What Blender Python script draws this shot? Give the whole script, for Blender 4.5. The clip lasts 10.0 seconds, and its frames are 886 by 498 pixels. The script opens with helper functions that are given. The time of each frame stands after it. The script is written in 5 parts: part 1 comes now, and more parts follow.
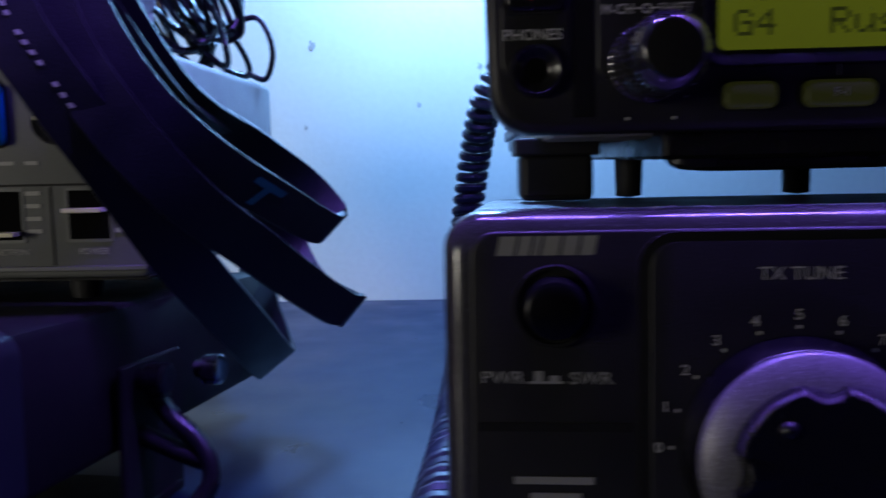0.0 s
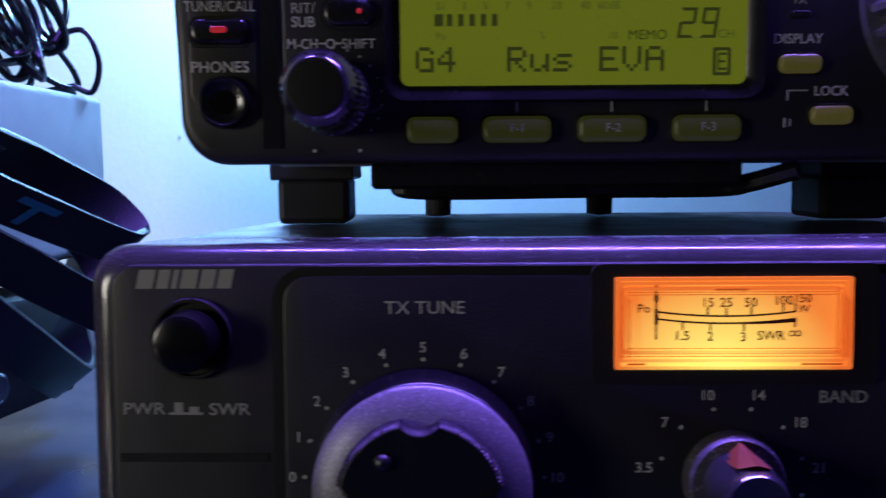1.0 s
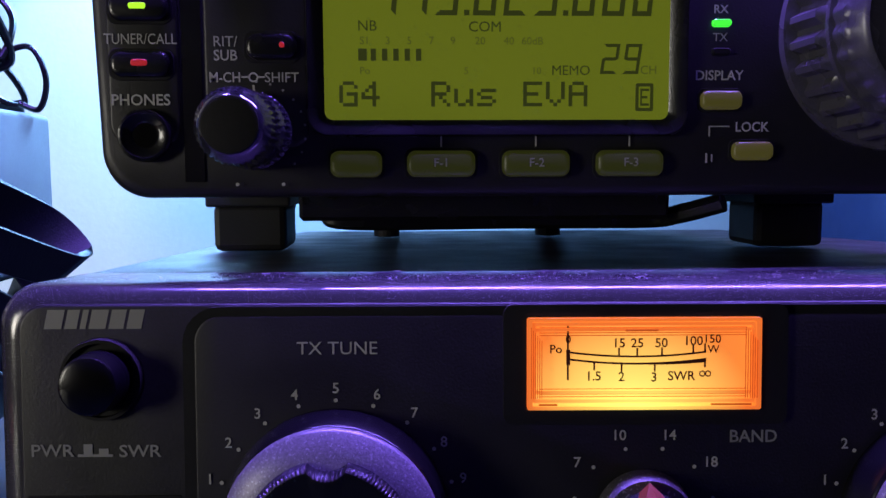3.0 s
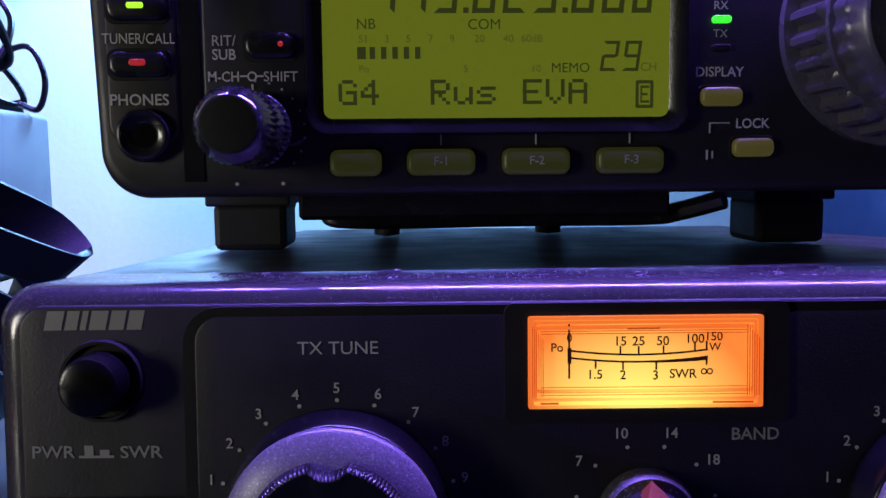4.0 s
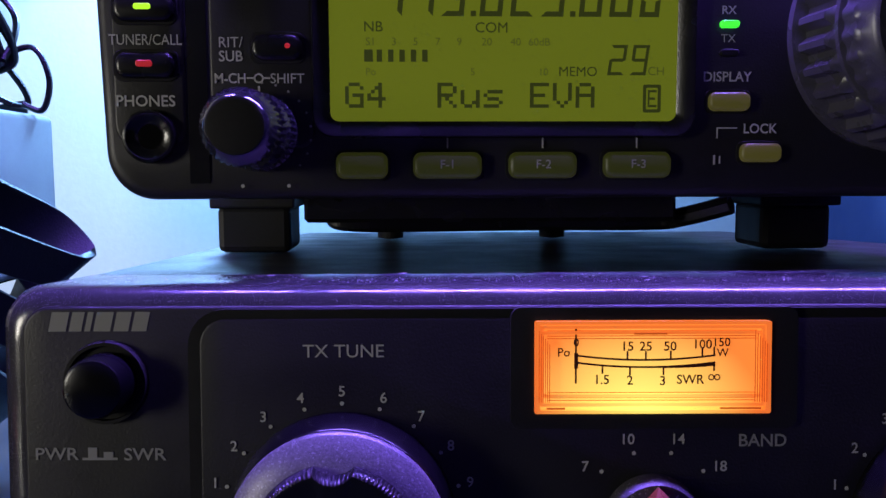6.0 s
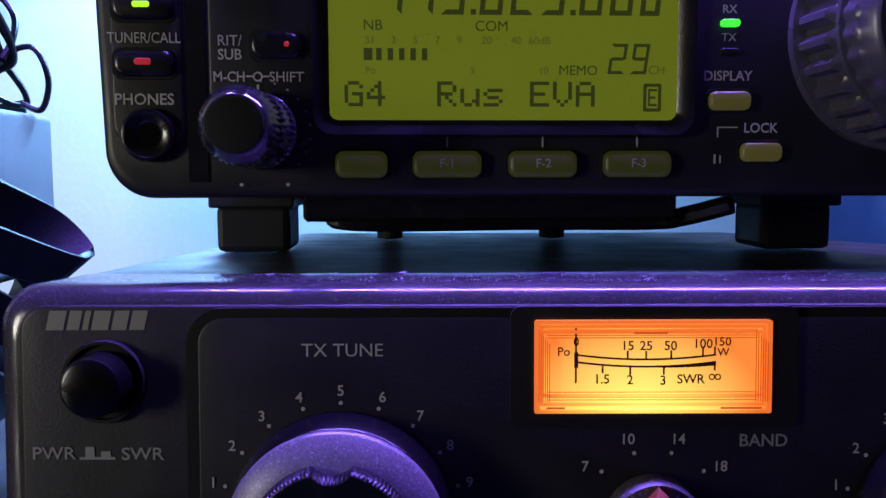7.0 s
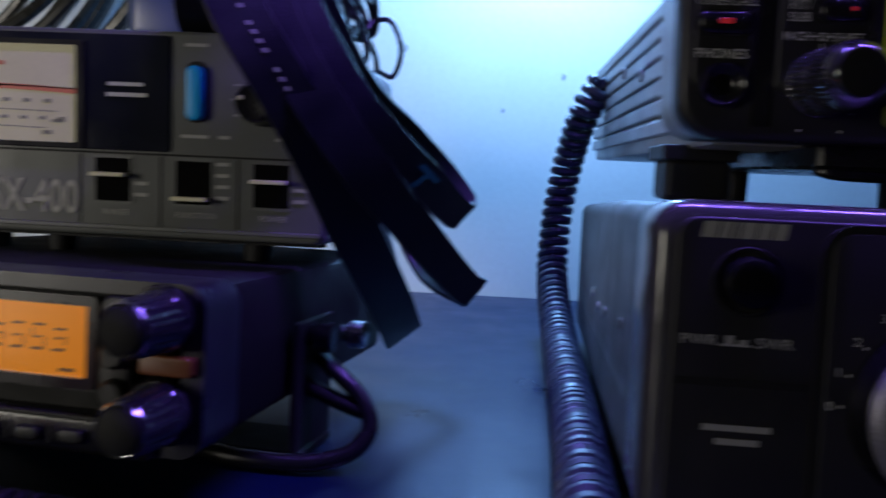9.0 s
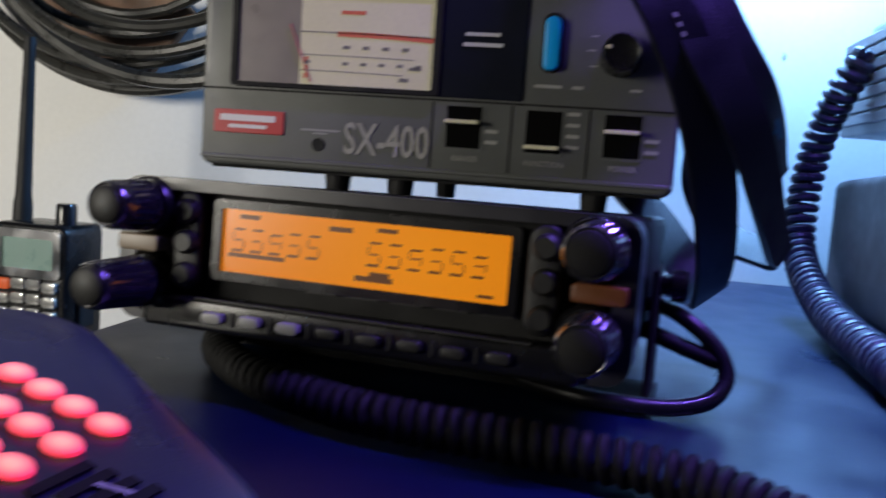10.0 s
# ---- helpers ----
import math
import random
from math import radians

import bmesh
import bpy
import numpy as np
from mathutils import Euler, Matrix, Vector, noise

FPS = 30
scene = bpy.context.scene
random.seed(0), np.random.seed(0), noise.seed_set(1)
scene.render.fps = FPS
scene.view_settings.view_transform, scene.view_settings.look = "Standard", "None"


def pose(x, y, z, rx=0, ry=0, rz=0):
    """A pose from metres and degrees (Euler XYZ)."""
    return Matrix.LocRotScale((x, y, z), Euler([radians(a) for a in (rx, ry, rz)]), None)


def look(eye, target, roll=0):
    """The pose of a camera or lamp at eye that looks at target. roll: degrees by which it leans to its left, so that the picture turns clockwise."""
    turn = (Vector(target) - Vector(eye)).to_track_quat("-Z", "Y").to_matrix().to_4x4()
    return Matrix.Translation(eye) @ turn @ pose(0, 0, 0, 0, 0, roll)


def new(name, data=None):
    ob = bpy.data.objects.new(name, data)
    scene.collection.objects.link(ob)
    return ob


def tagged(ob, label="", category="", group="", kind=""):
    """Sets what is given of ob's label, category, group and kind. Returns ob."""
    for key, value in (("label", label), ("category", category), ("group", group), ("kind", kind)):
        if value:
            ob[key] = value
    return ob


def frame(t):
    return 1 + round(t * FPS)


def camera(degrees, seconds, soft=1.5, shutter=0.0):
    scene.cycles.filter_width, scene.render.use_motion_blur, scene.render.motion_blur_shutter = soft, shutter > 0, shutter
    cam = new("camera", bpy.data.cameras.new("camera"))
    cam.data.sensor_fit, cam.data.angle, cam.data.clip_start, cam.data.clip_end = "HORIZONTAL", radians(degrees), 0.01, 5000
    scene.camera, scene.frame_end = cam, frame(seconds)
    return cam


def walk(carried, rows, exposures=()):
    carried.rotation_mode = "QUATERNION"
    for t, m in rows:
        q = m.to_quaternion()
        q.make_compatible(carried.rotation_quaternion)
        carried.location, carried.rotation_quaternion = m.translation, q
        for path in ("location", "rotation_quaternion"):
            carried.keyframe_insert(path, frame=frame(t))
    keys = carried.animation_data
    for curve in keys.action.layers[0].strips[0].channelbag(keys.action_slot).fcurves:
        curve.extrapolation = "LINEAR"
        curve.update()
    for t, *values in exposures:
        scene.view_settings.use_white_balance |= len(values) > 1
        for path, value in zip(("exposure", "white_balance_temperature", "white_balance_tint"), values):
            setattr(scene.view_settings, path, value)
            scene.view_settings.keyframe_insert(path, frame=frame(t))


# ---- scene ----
cam = camera(57.00, 10.0, soft=1.5, shutter=0.5)
PATH = [
    (0, (0.00901, 0.01224, 0.09111), (-0.08536, 1.99849, -0.12312), -1.28),
    (0.5, (0.03647, 0.01147, 0.09362), (0.02554, 2.00042, -0.11604), -0.87),
    (1, (0.05764, 0.01051, 0.09512), (0.08961, 1.99992, -0.10789), -0.49),
    (1.5, (0.06631, 0.01245, 0.09599), (0.15112, 1.99904, -0.11912), -0.09),
    (2, (0.06909, 0.01073, 0.09813), (0.16651, 1.99810, -0.10403), -0.19),
    (2.5, (0.06738, 0.01085, 0.09963), (0.15994, 2.00015, -0.08500), -0.11),
    (4, (0.06746, 0.01137, 0.10043), (0.15716, 1.99991, -0.09364), -0.59),
    (4.5, (0.06641, 0.01177, 0.10042), (0.15499, 2.00054, -0.09173), -0.59),
    (5, (0.06690, 0.01213, 0.10008), (0.15199, 2.00097, -0.09300), -0.56),
    (5.5, (0.06663, 0.01175, 0.10047), (0.15320, 2.00103, -0.08743), -0.30),
    (7, (0.06659, 0.01246, 0.09983), (0.15548, 2.00229, -0.08096), -0.12),
    (7.5, (0.06583, 0.01111, 0.10006), (0.16072, 2.00136, -0.07291), -0.02),
    (8, (0.04864, 0.00118, 0.10175), (0.07790, 1.99422, -0.06246), -0.06),
    (8.5, (0.01664, -0.00542, 0.09300), (-0.02693, 1.98602, -0.08661), 1.29),
    (9, (-0.02535, -0.01577, 0.08674), (-0.17063, 1.96925, -0.10972), 2.52),
    (9.5, (-0.06745, -0.02599, 0.08002), (-0.32832, 1.94715, -0.11655), 4.11),
    (10, (-0.10046, -0.03121, 0.06861), (-0.46671, 1.92276, -0.15013), 4.04),
]
walk(cam, [(t, look(eye, target, roll)) for t, eye, target, roll in PATH],
     exposures=[(0, -0.8), (0.6, -0.5), (1.2, 0.0), (7.8, 0.05), (8.5, -0.65), (9.0, -0.85), (9.6, -0.78), (10, -0.24)])

# ---- light ----
world = bpy.data.worlds.new("world")
scene.world = world
world.use_nodes = True
world.node_tree.nodes["Background"].inputs[0].default_value = (0.5, 0.55, 0.65, 1)
world.node_tree.nodes["Background"].inputs[1].default_value = 0.035


def lamp(name, eye, target, size, power, colour, size_y=None, spread=180):
    data = bpy.data.lights.new(name, "AREA")
    data.energy, data.color, data.size, data.spread = power, colour, size, radians(spread)
    if size_y:
        data.shape, data.size_y = "RECTANGLE", size_y
    ob = new(name, data)
    ob.matrix_world = look(eye, target)
    return ob


# a blue lamp near the wall over the gap, a violet LED strip over the front, a low neutral room light from behind
lamp("desk_lamp_light", (0.0, 0.49, 0.36), (0.005, 0.52, 0.0), 0.05, 7.0, (0.21, 0.48, 1.0))
lamp("violet_strip_light", (0.15, 0.161, 0.36), (0.15, 0.156, 0.0), 0.42, 3.1, (0.24, 0.13, 1.0), 0.010, 110)
lamp("room_light", (-0.80, -0.36, 0.15), (-0.60, 0.45, 0.10), 0.24, 3.6, (1.0, 0.95, 0.84), None, 125)


# ---- materials ----
def material(name, colour, rough=0.5, metal=0.0, grain=0.0, scale=900.0, bump=0.0, dust=0.0, dust_scale=2500.0, coat=0.0, spec=0.5, mottle=0.0, mottle_scale=40.0):
    """Base colour with a fine grain and broad mottling, fine relief, and specks of dust."""
    m = bpy.data.materials.new(name)
    m.use_nodes = True
    nt = m.node_tree
    b = nt.nodes["Principled BSDF"]
    b.inputs["Roughness"].default_value, b.inputs["Metallic"].default_value = rough, metal
    b.inputs["Specular IOR Level"].default_value, b.inputs["Coat Weight"].default_value = spec, coat
    b.inputs["Base Color"].default_value = (*colour, 1)
    coord = nt.nodes.new("ShaderNodeTexCoord")

    def noise_tex(s, detail=3.0):
        n = nt.nodes.new("ShaderNodeTexNoise")
        n.inputs["Scale"].default_value, n.inputs["Detail"].default_value = s, detail
        nt.links.new(coord.outputs["Object"], n.inputs["Vector"])
        return n.outputs["Fac"]

    def ramp(fac, lo, hi, a, c):
        r = nt.nodes.new("ShaderNodeMapRange")
        r.inputs[1].default_value, r.inputs[2].default_value, r.inputs[3].default_value, r.inputs[4].default_value = lo, hi, a, c
        nt.links.new(fac, r.inputs[0])
        return r.outputs[0]

    def mix(fac, a, c):
        x = nt.nodes.new("ShaderNodeMix")
        x.data_type = "RGBA"
        nt.links.new(fac, x.inputs[0])
        for sock, v in ((x.inputs[6], a), (x.inputs[7], c)):
            if isinstance(v, tuple):
                sock.default_value = (*v, 1)
            else:
                nt.links.new(v, sock)
        return x.outputs[2]

    out = None
    if grain or mottle:
        if grain:
            out = mix(ramp(noise_tex(scale), 0.3, 0.7, 0, 1), tuple(c * (1 - grain) for c in colour), tuple(min(1, c * (1 + grain)) for c in colour))
        if mottle:
            out = mix(ramp(noise_tex(mottle_scale, 5.0), 0.35, 0.7, 0, mottle), out if out else colour, tuple(c * 0.45 for c in colour))
        nt.links.new(ramp(noise_tex(mottle_scale * 1.7, 4.0), 0.3, 0.7, max(0.02, rough - 0.08), min(1, rough + 0.1)), b.inputs["Roughness"])
    if dust:
        specks = ramp(noise_tex(dust_scale, 1.0), 0.70 - dust * 0.08, 0.76 - dust * 0.08, 0, 0.8)
        out = mix(specks, out if out else colour, (0.30, 0.30, 0.33))
    if out:
        nt.links.new(out, b.inputs["Base Color"])
    if bump:
        bp = nt.nodes.new("ShaderNodeBump")
        bp.inputs["Strength"].default_value, bp.inputs["Distance"].default_value = bump, 0.0004
        nt.links.new(noise_tex(scale, 4.0), bp.inputs["Height"])
        nt.links.new(bp.outputs[0], b.inputs["Normal"])
    return m


def glow(name, colour, strength, edge=None, centre=(0, 0, 0), reach=(1, 1, 1), rough=0.25, full=1.0):
    """A backlit surface: its lamp sits at centre and falls off towards the colour edge."""
    m = bpy.data.materials.new(name)
    m.use_nodes = True
    nt = m.node_tree
    b = nt.nodes["Principled BSDF"]
    b.inputs["Base Color"].default_value = (*[c * 0.4 for c in colour], 1)
    b.inputs["Roughness"].default_value = rough
    b.inputs["Emission Color"].default_value = (*colour, 1)
    b.inputs["Emission Strength"].default_value = strength
    if edge:
        coord = nt.nodes.new("ShaderNodeTexCoord")
        mp = nt.nodes.new("ShaderNodeMapping")
        mp.vector_type = "TEXTURE"
        mp.inputs["Location"].default_value, mp.inputs["Scale"].default_value = centre, reach
        g = nt.nodes.new("ShaderNodeTexGradient")
        g.gradient_type = "SPHERICAL"
        x = nt.nodes.new("ShaderNodeMix")
        x.data_type = "RGBA"
        x.inputs[6].default_value, x.inputs[7].default_value = (*edge, 1), (*colour, 1)
        nt.links.new(coord.outputs["Object"], mp.inputs[0])
        nt.links.new(mp.outputs[0], g.inputs[0])
        r = nt.nodes.new("ShaderNodeMapRange")
        r.inputs[2].default_value = full
        nt.links.new(g.outputs["Fac"], r.inputs[0])
        nt.links.new(r.outputs[0], x.inputs[0])
        nt.links.new(x.outputs[2], b.inputs["Emission Color"])
    return m


M_WALL = material("white_plaster", (0.78, 0.78, 0.77), 0.85, grain=0.02, scale=240, bump=0.32, mottle=0.08, mottle_scale=14)
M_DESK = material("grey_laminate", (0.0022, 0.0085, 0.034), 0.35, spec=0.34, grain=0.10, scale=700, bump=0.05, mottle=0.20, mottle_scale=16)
M_CABINET = material("dark_wood", (0.05, 0.04, 0.035), 0.5, grain=0.2, scale=60, mottle=0.3)
M_PANEL = material("charcoal_panel", (0.012, 0.012, 0.0112), 0.45, spec=0.4, grain=0.12, scale=2600, bump=0.12, mottle=0.25)
M_PANEL2 = material("black_panel", (0.013, 0.013, 0.0135), 0.45, spec=0.4, grain=0.12, scale=2600, bump=0.12, mottle=0.25)
M_BLACK = material("black_plastic", (0.007, 0.007, 0.008), 0.24, grain=0.2, scale=2000, bump=0.08, mottle=0.25)
# dead black that paints the darkness inside the socket and the switch slots
M_RECESS_SHADE = material("black_recess_shade", (0.003, 0.003, 0.003), 0.9, spec=0.05)
M_MATT = material("matt_black", (0.006, 0.006, 0.006), 0.7, spec=0.3, grain=0.2, scale=1500, bump=0.1, mottle=0.25)
M_CASE = material("grey_painted_steel", (0.028, 0.028, 0.032), 0.42, grain=0.10, scale=3000, bump=0.25, dust=0.5, mottle=0.2)
M_FRAME = material("dusty_dark_frame", (0.040, 0.039, 0.042), 0.17, grain=0.15, scale=2600, dust=0.6, dust_scale=6500, mottle=0.25)
M_KNOB = material("dusty_black_knob", (0.062, 0.058, 0.068), 0.36, grain=0.2, scale=2600, bump=0.1, dust=0.8, dust_scale=2200, mottle=0.3)
M_SKIRT = material("gloss_black_skirt", (0.004, 0.004, 0.005), 0.22, spec=0.3, grain=0.2, scale=2000, mottle=0.25)
M_SATIN = material("dusty_satin_grey", (0.17, 0.165, 0.178), 0.38, metal=0.3, grain=0.25, scale=2600, bump=0.15, dust=1.0, dust_scale=2400, mottle=0.3)
M_ALU = material("grey_cast_metal", (0.27, 0.28, 0.30), 0.42, metal=0.3, grain=0.12, scale=1800, bump=0.15, mottle=0.3)
M_KNURL = material("glossy_ribbed_plastic", (0.022, 0.022, 0.028), 0.10, grain=0.2, scale=500, bump=0.5, coat=1.0, spec=0.9, mottle=0.3)
M_CHROME = material("bright_metal", (0.7, 0.7, 0.72), 0.2, metal=1.0, mottle=0.2)
M_PRINT = material("white_print", (0.50, 0.50, 0.47), 0.6)
M_PRINT_DIM = material("faded_print", (0.29, 0.29, 0.27), 0.6)
M_RUBBER = material("black_rubber", (0.007, 0.007, 0.008), 0.6, spec=0.35, grain=0.2, scale=1400, bump=0.1, mottle=0.3)
M_CORD = material("blue_black_cord", (0.028, 0.036, 0.064), 0.46, grain=0.2, scale=1200, mottle=0.25)
M_DIAL = material("black_tuning_dial", (0.075, 0.073, 0.085), 0.26, grain=0.15, scale=2600, mottle=0.3)
M_CABLE = material("black_cable", (0.012, 0.012, 0.014), 0.28, grain=0.2, scale=1200, mottle=0.3)
M_LCD = glow("green_backlit_display", (0.138, 0.152, 0.012), 1.0, edge=(0.092, 0.112, 0.008), centre=(0.075, 0, 0.008), reach=(0.09, 0.05, 0.06))
M_INK = glow("display_ink", (0.022, 0.027, 0.005), 1.0, rough=0.4)
M_INK_DIM = glow("faint_display_ink", (0.046, 0.055, 0.008), 1.0, rough=0.4)


# ---- building blocks ----
def part(name, bm, mat, parent=None, label="", smooth=False, matrix=None):
    """Links a bmesh as one mesh object under a thing or a part."""
    mesh = bpy.data.meshes.new(name)
    bmesh.ops.recalc_face_normals(bm, faces=bm.faces[:])
    bm.to_mesh(mesh)
    bm.free()
    mesh.materials.append(mat)
    if smooth:
        mesh.shade_smooth()
        mesh.set_sharp_from_angle(angle=radians(38))
    ob = new(name, mesh)
    if parent:
        ob.parent = parent
    if matrix:
        ob.matrix_basis = matrix
    if label:
        tagged(ob, label)
    return ob


def thing(name, matrix, label, category, group="", kind=""):
    ob = new(name)
    ob.empty_display_size = 0.02
    ob.matrix_basis = matrix
    return tagged(ob, label, category, group, kind)


def box(bm, x0, x1, y0, y1, z0, z1, bevel=0.0, seg=2):
    made = bmesh.ops.create_cube(bm, size=1.0, matrix=Matrix.LocRotScale(((x0 + x1) / 2, (y0 + y1) / 2, (z0 + z1) / 2), None, (x1 - x0, y1 - y0, z1 - z0)))
    if bevel:
        edges = {e for v in made["verts"] for e in v.link_edges}
        bmesh.ops.bevel(bm, geom=list(edges), offset=bevel, segments=seg, profile=0.5, affect="EDGES")
    return bm


def box_bm(*a, **k):
    return box(bmesh.new(), *a, **k)


def outline(w, h, r, seg=6, cx=0.0, cz=0.0):
    """A rounded rectangle in x and z."""
    pts = []
    for sx, sz, a0 in ((1, 1, 0), (-1, 1, 90), (-1, -1, 180), (1, -1, 270)):
        for i in range(seg + 1):
            a = radians(a0 + 90 * i / seg)
            pts.append((cx + sx * (w / 2 - r) + r * math.cos(a), cz + sz * (h / 2 - r) + r * math.sin(a)))
    return pts


def prism(bm, pts, y0, y1, soften=0.0):
    """Pulls an outline from y0 (front) to y1; soften rounds the front rim."""
    rings = [(y1, 0.0), (y0 + soften, 0.0)]
    if soften:
        for i in (1, 2, 3):
            a = radians(30 * i)
            rings.append((y0 + soften * (1 - math.sin(a)), soften * (1 - math.cos(a))))
    else:
        rings = [(y1, 0.0), (y0, 0.0)]
    cx = sum(p[0] for p in pts) / len(pts)
    cz = sum(p[1] for p in pts) / len(pts)
    wx = max(abs(p[0] - cx) for p in pts)
    wz = max(abs(p[1] - cz) for p in pts)
    loops = []
    for y, inset in rings:
        loops.append([bm.verts.new((cx + (x - cx) * (wx - inset) / wx, y, cz + (z - cz) * (wz - inset) / wz)) for x, z in pts])
    for a, b in zip(loops, loops[1:]):
        for i in range(len(a)):
            j = (i + 1) % len(a)
            bm.faces.new((a[i], a[j], b[j], b[i]))
    bm.faces.new(loops[0])
    bm.faces.new(loops[-1])
    return bm


def plate(w, h, r, y0, y1, cx, cz, soften=0.0, seg=6):
    return prism(bmesh.new(), outline(w, h, r, seg, cx, cz), y0, y1, soften)


def frame_bm(w, h, r, w2, h2, r2, y0, y1, cx, cz, cx2=None, cz2=None, seg=6):
    """A rounded rectangle with a rounded opening through it."""
    bm = bmesh.new()
    a, b = outline(w, h, r, seg, cx, cz), outline(w2, h2, r2, seg, cx if cx2 is None else cx2, cz if cz2 is None else cz2)
    rings = [[bm.verts.new((x, y, z)) for x, z in pts] for pts, y in ((a, y0), (a, y1), (b, y1), (b, y0))]
    n = len(a)
    for k in range(4):
        p, q = rings[k], rings[(k + 1) % 4]
        for i in range(n):
            j = (i + 1) % n
            bm.faces.new((p[i], p[j], q[j], q[i]))
    return bm


def sloped_frame(w, h, r, y, w2, h2, r2, y2, cx, cz, seg=8):
    """A bezel that slopes from an outer outline at y to an inner one at y2."""
    bm = bmesh.new()
    lip = 0.0004
    a = outline(w, h, r, seg, cx, cz)
    rings = [[bm.verts.new((px, d, pz)) for px, pz in pts] for pts, d in ((a, y2 + 0.001), (a, y + lip), (outline(w - lip, h - lip, r, seg, cx, cz), y), (outline(w - 2.5 * lip, h - 2.5 * lip, r, seg, cx, cz), y), (outline(w2, h2, r2, seg, cx, cz), y2))]
    for p, q in zip(rings, rings[1:]):
        for i in range(len(p)):
            j = (i + 1) % len(p)
            bm.faces.new((p[i], p[j], q[j], q[i]))
    return bm


def lathe(bm, profile, seg=48, m=None):
    """Turns (distance along -y, radius) round the y axis."""
    m = m or Matrix()
    rings = []
    for d, r in profile:
        if r < 1e-6:
            rings.append([bm.verts.new(m @ Vector((0, -d, 0)))])
        else:
            rings.append([bm.verts.new(m @ Vector((r * math.cos(2 * math.pi * i / seg), -d, r * math.sin(2 * math.pi * i / seg)))) for i in range(seg)])
    for a, b in zip(rings, rings[1:]):
        for i in range(seg):
            j = (i + 1) % seg
            quad = [a[i % len(a)], a[j % len(a)], b[j % len(b)], b[i % len(b)]]
            quad = list(dict.fromkeys(quad))
            if len(quad) > 2:
                bm.faces.new(quad)
    return bm


def lathe_bm(profile, seg=48, m=None):
    return lathe(bmesh.new(), profile, seg, m)


def smooth_path(points, steps=12):
    """A curve through the points (Catmull-Rom)."""
    p = [Vector(q) for q in points]
    p = [p[0] * 2 - p[1]] + p + [p[-1] * 2 - p[-2]]
    out = []
    for i in range(1, len(p) - 2):
        for k in range(steps):
            t = k / steps
            out.append(0.5 * (2 * p[i] + (p[i + 1] - p[i - 1]) * t + (2 * p[i - 1] - 5 * p[i] + 4 * p[i + 1] - p[i + 2]) * t * t + (3 * p[i] - p[i - 1] - 3 * p[i + 1] + p[i + 2]) * t ** 3))
    out.append(p[-2])
    return out


def frames_along(path):
    """Tangent, normal and binormal at each point of a path, with little twist."""
    out = []
    side = None
    for i, p in enumerate(path):
        tan = (path[min(i + 1, len(path) - 1)] - path[max(i - 1, 0)]).normalized()
        if side is None:
            side = tan.orthogonal().normalized()
        side = (side - tan * side.dot(tan)).normalized()
        out.append((p, tan, side, tan.cross(side)))
    return out


def tube(bm, path, radius, seg=10):
    rings = []
    for p, tan, u, v in frames_along(path):
        rings.append([bm.verts.new(p + (u * math.cos(2 * math.pi * i / seg) + v * math.sin(2 * math.pi * i / seg)) * radius) for i in range(seg)])
    for a, b in zip(rings, rings[1:]):
        for i in range(seg):
            j = (i + 1) % seg
            bm.faces.new((a[i], a[j], b[j], b[i]))
    bm.faces.new(rings[0])
    bm.faces.new(rings[-1])
    return bm


def coil_path(path, radius, pitch, per=14):
    """A helix of that radius and pitch round a path."""
    fr = frames_along(path)
    length = [0.0]
    for a, b in zip(path, path[1:]):
        length.append(length[-1] + (b - a).length)
    n = int(length[-1] / pitch * per)
    out, k = [], 0
    for i in range(n + 1):
        s = length[-1] * i / n
        while k < len(path) - 2 and length[k + 1] < s:
            k += 1
        f = (s - length[k]) / max(1e-9, length[k + 1] - length[k])
        p = fr[k][0].lerp(fr[k + 1][0], f)
        u = fr[k][2].lerp(fr[k + 1][2], f).normalized()
        v = fr[k][3].lerp(fr[k + 1][3], f).normalized()
        a = 2 * math.pi * s / pitch
        out.append(p + (u * math.cos(a) + v * math.sin(a)) * radius)
    return out


def ribbon(bm, path, across, width, thick):
    """A flat strap along a path; across gives its width's direction at each control point."""
    n = len(path)
    rings = []
    for i, p in enumerate(path):
        tan = (path[min(i + 1, n - 1)] - path[max(i - 1, 0)]).normalized()
        f = i / (n - 1) * (len(across) - 1)
        k = min(int(f), len(across) - 2)
        w = Vector(across[k]).lerp(Vector(across[k + 1]), f - k)
        w = w.normalized() * width / 2
        h = tan.cross(w).normalized() * thick / 2
        rings.append([bm.verts.new(p + q) for q in (w * 0.96 + h, w + h * 0.3, w - h * 0.3, w * 0.96 - h, -w * 0.96 - h, -w - h * 0.3, -w + h * 0.3, -w * 0.96 + h)])
    for a, b in zip(rings, rings[1:]):
        for i in range(8):
            j = (i + 1) % 8
            bm.faces.new((a[i], a[j], b[j], b[i]))
    bm.faces.new(rings[0])
    bm.faces.new(rings[-1])
    return bm


